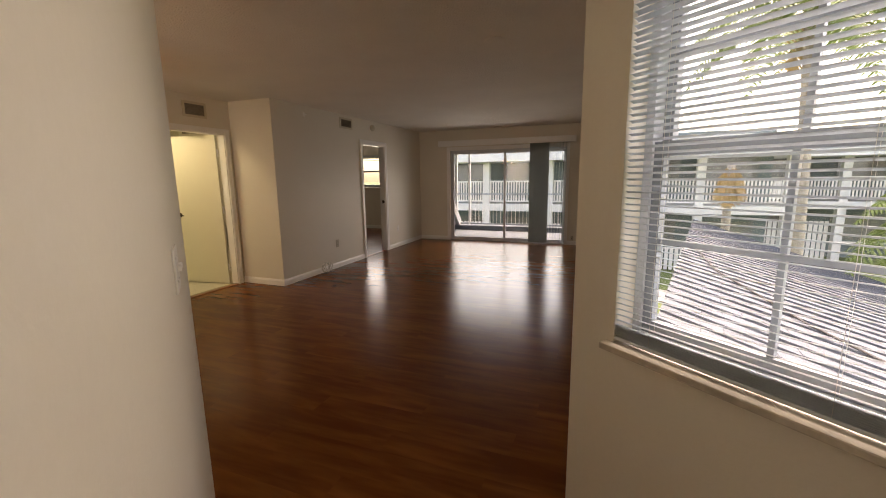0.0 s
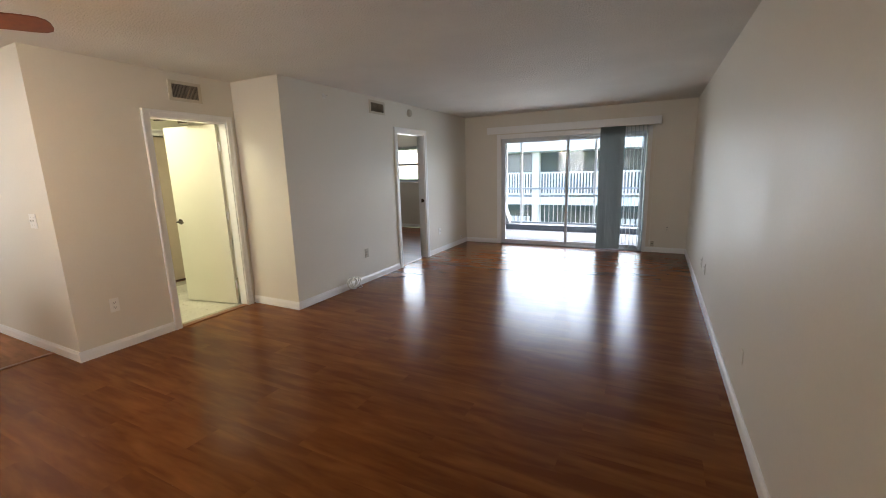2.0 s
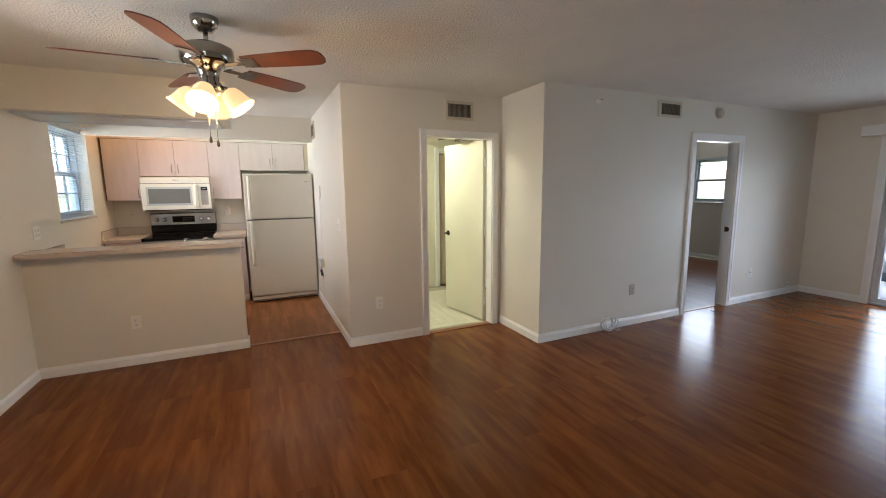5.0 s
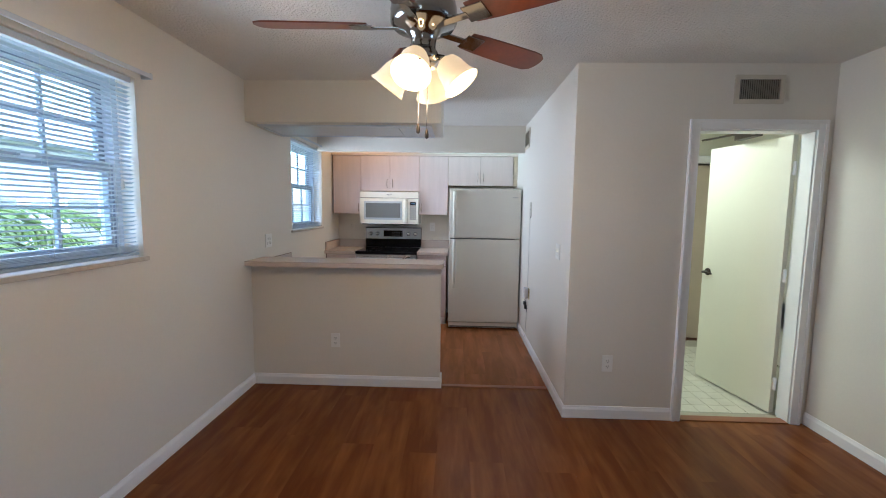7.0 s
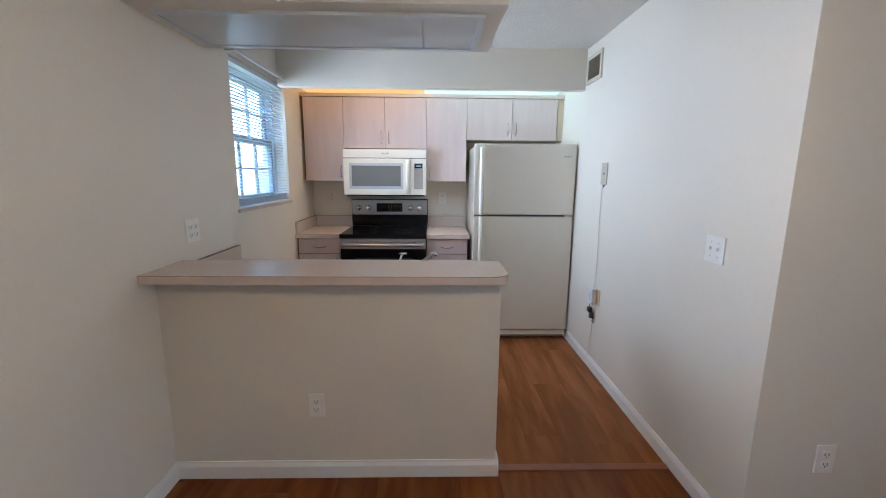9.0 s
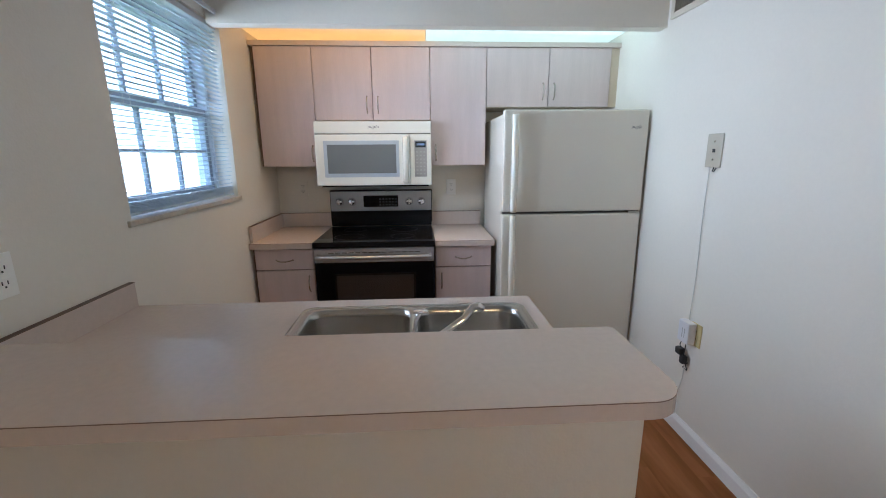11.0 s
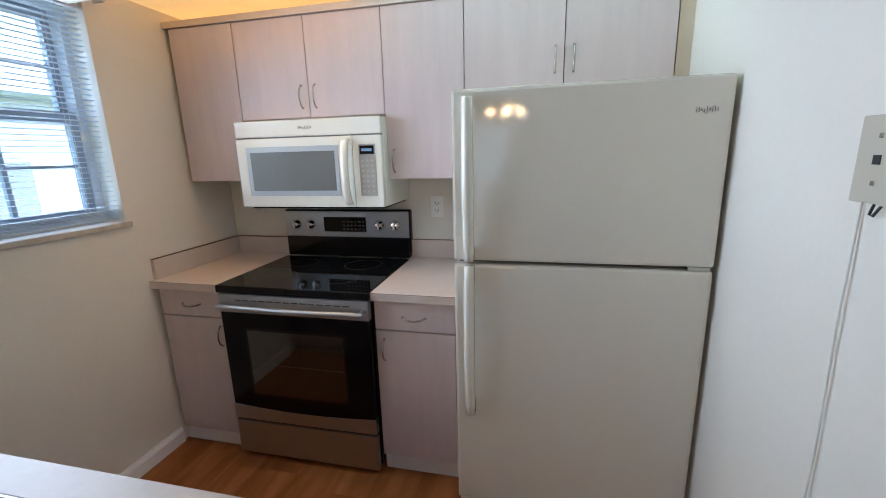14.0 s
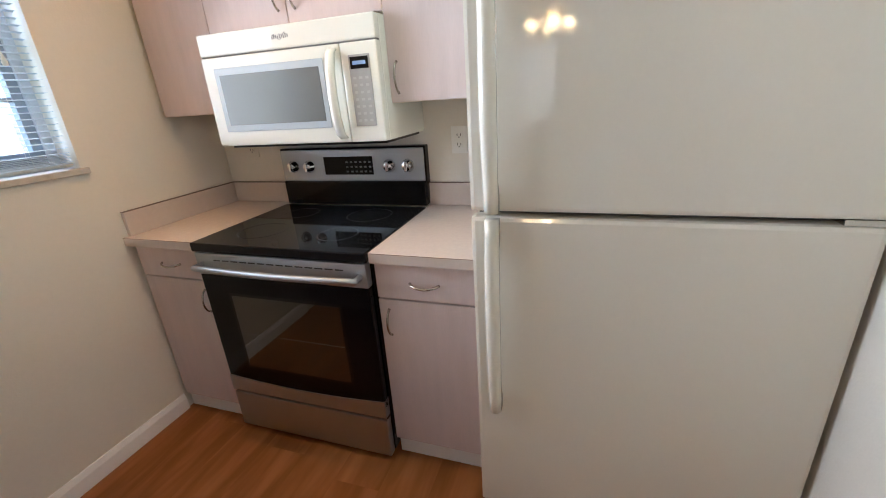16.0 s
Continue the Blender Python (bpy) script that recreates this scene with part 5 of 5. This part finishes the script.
bm = bmesh.new()
tube(bm, [(-0.10, 0, 0.02), (-0.42, -0.10, 0.02)], 0.008, 6)
part("arm", bm, BRONZE, r)
lamp("hall_lamp", "AREA", (-5.5, 3.45, ZC - 0.03), 1.5, (1.0, 0.98, 0.74), target=(-5.5, 3.45, 0), size=0.6)
r = root("ceiling_light", (-5.5, 3.45, ZC), "round white ceiling light in the hall", "ceiling light")
bm = bmesh.new()
lathe(bm, [(0.001, 0), (0.16, 0), (0.16, -0.02), (0.001, -0.021)], 28)
part("base", bm, TRIM, r, "", True)

# ---- bedroom behind door 2 ----
BX0, BY0, BY1 = -8.4, 5.2, 10.36
BWZ = (1.14, 2.02)
wall("wall_bedroom_north", (BX0, BY1), (WESTX - 0.1, BY1), 0.15, 0, ZC, [(-6.75 - BX0, -5.75 - BX0, BWZ[0], BWZ[1])])
wall("wall_bedroom_west", (BX0, BY0), (BX0, BY1 + 0.15), 0.15, 0, ZC)
wall("wall_bedroom_south", (WESTX - 0.1, BY0), (BX0, BY0), 0.1, 0, ZC)
wall("wall_bedroom_east", (WESTX - 0.1, BY1 + 0.15), (WESTX - 0.1, FARY + 0.2), 0.1, 0, ZC)
bm = bmesh.new()
box(bm, -8.6, WESTX - 0.1, 2.6, 10.6, ZC + 0.002, ZC + 0.2)
struct("ceiling_rooms", bm, CEIL, "cream stippled ceiling of the side rooms", "ceiling")
baseboard((BX0, BY1), (WESTX - 0.1, BY1))
window_unit("window_4", (-6.75, BY1, 0), 0, 1.0, BWZ[0], BWZ[1], "white aluminium double-sash bedroom window", 0.02, 1, 1)
mini_blind((-6.75, BY1), 0, 1.0, BWZ[1] - 0.16, BWZ[1], "white mini blind raised to the top of the bedroom window", 0, pitch=0.006, stacked=3, wand=False)


# ---- porch ----
PY = 11.2
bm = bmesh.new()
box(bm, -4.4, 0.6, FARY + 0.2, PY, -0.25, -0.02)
struct("porch_floor", bm, CONCRETE, "pale concrete porch floor, coloured dark blue-grey to hold down the daylight", "porch floor")
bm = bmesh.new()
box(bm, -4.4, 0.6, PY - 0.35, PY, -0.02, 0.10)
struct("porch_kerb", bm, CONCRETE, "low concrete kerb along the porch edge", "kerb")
bm = bmesh.new()
box(bm, -4.4, 0.6, FARY + 0.2, PY, 2.42, 2.6)
# unseen eave, added to keep the sun out of the bedroom window
box(bm, -8.7, -4.4, FARY + 1.6, 12.0, 2.602, 2.8)
struct("porch_ceiling", bm, STUCCO, "white porch ceiling with an added eave over the bedroom window", "ceiling")
bm = bmesh.new()
box(bm, -4.04, -3.94, FARY + 0.2, PY, -0.02, 2.42)
struct("porch_wall", bm, STUCCO, "white stucco porch side wall", "wall")
bm = bmesh.new()
box(bm, 0.3, 0.4, FARY + 0.2, PY, -0.02, 2.42)
struct("porch_wall_end", bm, STUCCO, "white stucco porch side wall", "wall")
pf = root("porch_screen_frame", (-3.94, PY - 0.20, 0.10), "white aluminium screen frame with rail round the porch", "screen frame")
for x in (0.03, 0.40, 2.05, 3.45, 4.2):
    part("post", boxes((x - 0.025, x + 0.025, -0.025, 0.025, 0, 2.32)), RAILW, pf)
for z in (0.82, 2.27, 0.02):
    part("rail", boxes((0, 4.24, -0.02, 0.02, z, z + 0.045)), RAILW if z > 2 else DALU, pf)
picket = None
for k in range(37):
    m = Matrix.Translation((0.46 + k * 0.10, 0, 0.065))
    picket = again(picket, m) if picket else part("picket", boxes((-0.006, 0.006, -0.008, 0.008, 0, 0.755)), RAILW, pf, m=m)
# stair flank seen at the porch's end
r = root("stair_stringer", (-3.90, 10.3, -0.02), "white sloping stair flank at the porch end", "stair")
bm = bmesh.new()
loft(bm, [[(0, 0.0, 1.0), (0, 0.75, 0.25), (0, 0.75, 0.0), (0, 0, 0.7)], [(0.1, 0.0, 1.0), (0.1, 0.75, 0.25), (0.1, 0.75, 0.0), (0.1, 0, 0.7)]])
part("flank", bm, STUCCO, r)

# ---- building across the garden ----
GZ = -2.9


def far_building(name, x0, n, y, bay, label):
    r = root(name, (x0, y, GZ), label, "apartment building")
    W = n * bay
    F2 = 2.95
    part("wall", boxes((0, W, 2.2, 2.4, 0, 6.2)), SCREEN_SHADE, r, "back wall of the galleries, dark colour for screens and shade")
    part("slab", boxes((-0.2, W + 0.2, -0.1, 2.2, F2 - 0.35, F2)), STUCCO, r, "white floor slab")
    part("roof", boxes((-0.6, W + 0.6, -0.7, 9.0, F2 + 2.05, F2 + 2.75)), STUCCO, r, "white roof fascia")
    part("roof_top", boxes((-0.7, W + 0.7, -0.75, 9.0, F2 + 2.75, F2 + 2.85)), STUCCO, r)
    colm = None
    for i in range(n + 1):
        m = Matrix.Translation((i * bay, 0, 0))
        colm = again(colm, m) if colm else part("column", boxes((-0.16, 0.16, -0.05, 0.27, 0, F2 + 2.06)), STUCCO, r, "white column", m=m)
    sc_ = None
    for i in range(n):
        for z in (0.0, F2):
            m = Matrix.Translation((i * bay, 0, z))
            sc_ = again(sc_, m) if sc_ else part("window", boxes((0.5, bay - 0.5, 2.12, 2.2, 0.9, 2.1)), MWWIN, r, "grey window", m=m)
    rail = part("railing", boxes((0, W, 0.05, 0.10, F2 + 1.06, F2 + 1.13), (0, W, 0.05, 0.10, F2 + 0.1, F2 + 0.16)), RAILW, r, "white railing")
    b = None
    for k in range(int(W / 0.13)):
        m = Matrix.Translation((0.06 + k * 0.13, 0.075, F2))
        b = again(b, m) if b else part("baluster", boxes((-0.03, 0.03, -0.018, 0.018, 0.12, 1.07)), RAILW, rail, m=m)
    lo = part("lower_fence", boxes((0, W, 0.3, 0.33, 1.0, 1.06)), RAILW, r, "white lower fence")
    for i in range(n):
        if i % 3 != 1:
            f = part("fence_panel", boxes(*[(i * bay + 0.2 + q * 0.2, i * bay + 0.34 + q * 0.2, 0.3, 0.33, 0.05, 1.0 if i % 2 else 2.0) for q in range(int((bay - 0.4) / 0.2))]), RAILW, lo)
    return r


far_building("apartment_building", -8.75, 5, 20.5, 3.1, "white two-storey apartment building with railed galleries across the garden")
far_building("apartment_building", 6.5, 5, 24.5, 3.6, "white two-storey apartment building with dark screened galleries beyond the roof")

# ---- garden side ----
bm = bmesh.new()
box(bm, -400, 400, -400, 400, GZ - 1, GZ)
struct("ground", bm, GRASS, "green lawn reaching to the horizon", "ground")
bm = bmesh.new()
box(bm, -30, 40, 15.5, 17.0, GZ, GZ + 0.04)
struct("pavement", bm, PATH_M, "pale paved garden path", "pavement")
bm = bmesh.new()
box(bm, -40, 30, -14.2, -14, GZ, 14)
struct("backdrop", bm, SKYGLOW, "plain bright hazy sky beyond the garden", "backdrop")
# neighbouring building seen through the kitchen and dining windows
r = root("neighbour_house", (-13.0, -5.6, GZ), "pale stucco house with vertical siding behind palms", "house")
part("wall", boxes((0, 6.2, -4, 0, 0, 5.4)), STUCCO, r)
part("roof", boxes((-0.4, 6.6, -4.4, 0.5, 5.4, 5.7)), STUCCO, r)
for k in range(3):
    w_ = part("window", boxes((0.9 + k * 1.6, 1.7 + k * 1.6, 0, 0.03, 3.3, 4.5)), ALU, r)
    part("pane", boxes((0.97 + k * 1.6, 1.63 + k * 1.6, 0.03, 0.035, 3.37, 4.43)), MWWIN, w_)

# shingled canopy roof outside the entrance window
out_n = Vector((-dv.y, dv.x))
o3 = Vector((CORNER[0], CORNER[1]))
n1, n2 = o3 + out_n * 0.25 + dv * 0.08, o3 + out_n * 0.25 + dv * 3.4
ROOF = (Vector((n1.x, n1.y, 0.50)), Vector((n2.x, n2.y, 0.20)), Vector((1.63, 10.1, 0.47)), Vector((3.95, 8.3, -0.30)))


def on_roof(t, u, lift=0.0):
    return ROOF[0].lerp(ROOF[1], u).lerp(ROOF[2].lerp(ROOF[3], u), t) + Vector((0, 0, lift))


bm = bmesh.new()
N, M = 44, 12
for k in range(N):
    t0, t1 = k / N, (k + 1) / N
    for j in range(M):
        s0 = 0.5 * (k % 2)
        u0, u1 = max((j - s0) / M, 0), min((j + 0.99 - s0) / M, 1)
        lo = random.uniform(0, 0.004)
        loft(bm, [[on_roof(t0, u0, 0.014 + lo), on_roof(t0, u1, 0.014 + lo), on_roof(t0, u1, -0.02), on_roof(t0, u0, -0.02)], [on_roof(t1, u0, 0.0), on_roof(t1, u1, 0.0), on_roof(t1, u1, -0.02), on_roof(t1, u0, -0.02)]])
ca = root("canopy_roof", (0, 0, 0), "grey shingled canopy roof below the entrance window", "roof")
co = part("shingles", bm, SHINGLE, ca)
co["kind"] = "stuff"
bm = bmesh.new()
tube(bm, [on_roof(0.62, 0.0, 0.02), on_roof(0.40, 0.12, 0.02), on_roof(0.28, 0.3, 0.02), on_roof(0.17, 0.55, 0.02), on_roof(0.1, 0.8, 0.02)], 0.008, 5)
cw = root("roof_cable", (0, 0, 0), "black cable lying across the canopy roof", "cable")
part("cable", bm, WIRE, cw)


def palm(loc, height, spread, n, label, lean=(0, 0), seed=1, dry=0, trunk_r=0.17):
    rnd = random.Random(seed)
    r = root("palm_tree", loc, label, "palm tree")
    bm = bmesh.new()
    pts, rs = [], []
    K = 26
    for k in range(K + 1):
        t = k / K
        pts.append((lean[0] * t * t, lean[1] * t * t, height * t))
        rs.append(trunk_r * (1.25 - 0.45 * t) * (1.04 if k % 2 else 0.97))
    tube(bm, pts, rs, 12)
    part("trunk", bm, BARK, r, "ringed grey trunk", True)
    top = Vector(pts[-1])
    for f in range(n):
        bm = bmesh.new()
        az = f * 2.4 + rnd.uniform(-0.3, 0.3)
        hangs = f < dry
        up = rnd.uniform(-0.25, 0.9) if not hangs else -1.2
        L = spread * rnd.uniform(0.8, 1.15) * (0.6 if hangs else 1)
        d = Vector((math.cos(az), math.sin(az), 0))
        side = Vector((-d.y, d.x, 0))
        spine = []
        for k in range(15):
            t = k / 14
            droop = (up * t - (0.75 + 0.3 * up) * t * t * 1.2) if not hangs else (-1.0 * t)
            spine.append(top + d * L * t * (0.95 if not hangs else 0.18) + Vector((0, 0, L * droop * 0.8)))
        tube(bm, spine, [0.02 * (1 - 0.85 * k / 14) + 0.003 for k in range(15)], 5)
        for k in range(2, 15):
            for h in range(3):
                t = (k - 1 + h / 3) / 14
                i = min(int(t * 14), 13)
                p = spine[i].lerp(spine[i + 1], t * 14 - i)
                fwd = (spine[i + 1] - spine[i]).normalized()
                ll = 0.24 * spread * math.sin(math.pi * min(0.12 + 0.85 * t, 1)) * rnd.uniform(0.85, 1.1)
                for s in (-1, 1):
                    w = 0.016 * spread / 2
                    e = p + side * s * ll * 0.85 + fwd * ll * 0.45 + Vector((0, 0, -ll * rnd.uniform(0.2, 0.5)))
                    mp_ = p.lerp(e, 0.5) + Vector((0, 0, ll * 0.08))
                    v = [bm.verts.new(q) for q in (p + fwd * w, mp_ + fwd * w * 1.3, e, mp_ - fwd * w * 1.3, p - fwd * w)]
                    bm.faces.new(v)
        part("frond", bm, DRYLEAF if hangs else LEAF, r, "dry brown hanging frond" if hangs else "")
    return r


palm((4.30, 12.50, GZ), 8.0, 2.8, 18, "tall palm with a ringed grey trunk and arching fronds", (-0.32, 0.05), 3, 2, 0.14)
palm((4.75, 8.1, GZ), 4.0, 1.9, 18, "short palm with bright green arching fronds beside the canopy", (0.2, 0.1), 5)
palm((2.35, 10.7, GZ), 4.5, 1.7, 5, "small palm with dry brown hanging fronds", (0, 0), 13, 5, 0.09)
palm((-5.4, -2.4, GZ), 4.1, 1.9, 16, "green palm outside the kitchen window", (0.1, 0), 8)
palm((-3.0, -3.2, GZ), 4.6, 2.0, 16, "green palm outside the dining window", (0.1, 0), 9)

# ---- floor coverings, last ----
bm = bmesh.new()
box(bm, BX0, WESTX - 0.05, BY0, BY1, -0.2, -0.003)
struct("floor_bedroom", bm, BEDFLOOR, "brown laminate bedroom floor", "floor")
tf = struct("floor_hall", boxes((HX1, HALLX - 0.05, HY0, HY1, -0.2, -0.004)), GROUT, "pale cream vinyl tile hall floor", "floor")
tl_ = None
TS = 0.115
for i in range(int((HALLX - 0.05 - HX1) / TS)):
    for j in range(int((HY1 - HY0) / TS)):
        m = Matrix.Translation((HX1 + (i + 0.5) * TS, HY0 + (j + 0.5) * TS, -0.004))
        if i * TS > 0.2 and j * TS > 0.35:
            tl_ = again(tl_, m) if tl_ else part("tile", boxes((-TS / 2 + 0.002, TS / 2 - 0.002, -TS / 2 + 0.002, TS / 2 - 0.002, 0, 0.003)), TILE, tf, m=m)
r = struct("threshold_hall", boxes((HALLX - 0.06, HALLX + 0.012, D1[0] + 0.017, D1[1] - 0.017, -0.004, 0.008), bevel=0.003), THRESH, "wooden threshold strip at the hall door", "threshold")
struct("threshold_kitchen", boxes((-5.225, -5.18, 1.906, NORTHK - 0.015, -0.004, 0.007), bevel=0.003), THRESH, "wooden transition strip between dining and kitchen floor", "threshold")
struct("threshold_bedroom", boxes((WESTX - 0.08, WESTX - 0.03, D2[0] + 0.017, D2[1] - 0.017, -0.004, 0.006), bevel=0.002), THRESH, "wooden threshold strip at the bedroom door", "threshold")

PL, PW = 1.22, 0.193
meshes = {}


def plank(x0, x1, y0, y1, material):
    """One board; boards of one size share a mesh."""
    key_ = (round(x1 - x0, 3), round(y1 - y0, 3), material.name)
    if key_ not in meshes:
        lx, ly = key_[0], key_[1]
        bm = bmesh.new()
        g = 0.00006
        loft(bm, [[(g, g, -0.012), (lx - g, g, -0.012), (lx - g, ly - g, -0.012), (g, ly - g, -0.012)], [(g, g, -0.00015), (lx - g, g, -0.00015), (lx - g, ly - g, -0.00015), (g, ly - g, -0.00015)], [(3 * g, 3 * g, 0), (lx - 3 * g, 3 * g, 0), (lx - 3 * g, ly - 3 * g, 0), (3 * g, ly - 3 * g, 0)]], False, True)
        meshes[key_] = mesh_of("plank", bm, material)
    o = new("plank", meshes[key_])
    o.parent, o.matrix_basis = floor, Matrix.Translation((x0, y0, 0))


def inside(a, b, y, ye):
    """False for boards that would reach out past the entrance walls or lie wholly outside."""
    corners = [Vector((px, py)) for px in (a, b) for py in (y, ye)]
    if not all((p - o3).dot(out_n) < 0.16 or p.x < EASTX + 0.1 for p in corners):
        return False
    return any(p.y > SOUTH - 0.05 or (p - Vector(LEFT_END)).dot(out_n) > -0.06 for p in corners)


def lay(x0, x1, y0, y1, material):
    row, y = 0, y0
    while y < y1 - 1e-4:
        ye = min(y + PW, y1)
        x = x0 - (row * 0.47 % 1.0) * PL
        while x < x1:
            a, b = max(x, x0), min(x + PL, x1)
            if b - a > 0.01 and inside(a, b, y, ye):
                plank(a, b, y, ye, material)
            x += PL
        y, row = ye, row + 1


lay(-5.2, -0.19, -0.02, 2.77, FLOOR)
lay(-4.80, -0.19, 2.77, 4.416, FLOOR)
lay(-4.10, -0.19, 4.416, 9.02, FLOOR)
PL = 0.5
lay(-0.19, 1.6, -0.9, 1.9, FLOOR)
PL = 1.22
lay(-1.4, -0.19, -0.9, -0.02, FLOOR)
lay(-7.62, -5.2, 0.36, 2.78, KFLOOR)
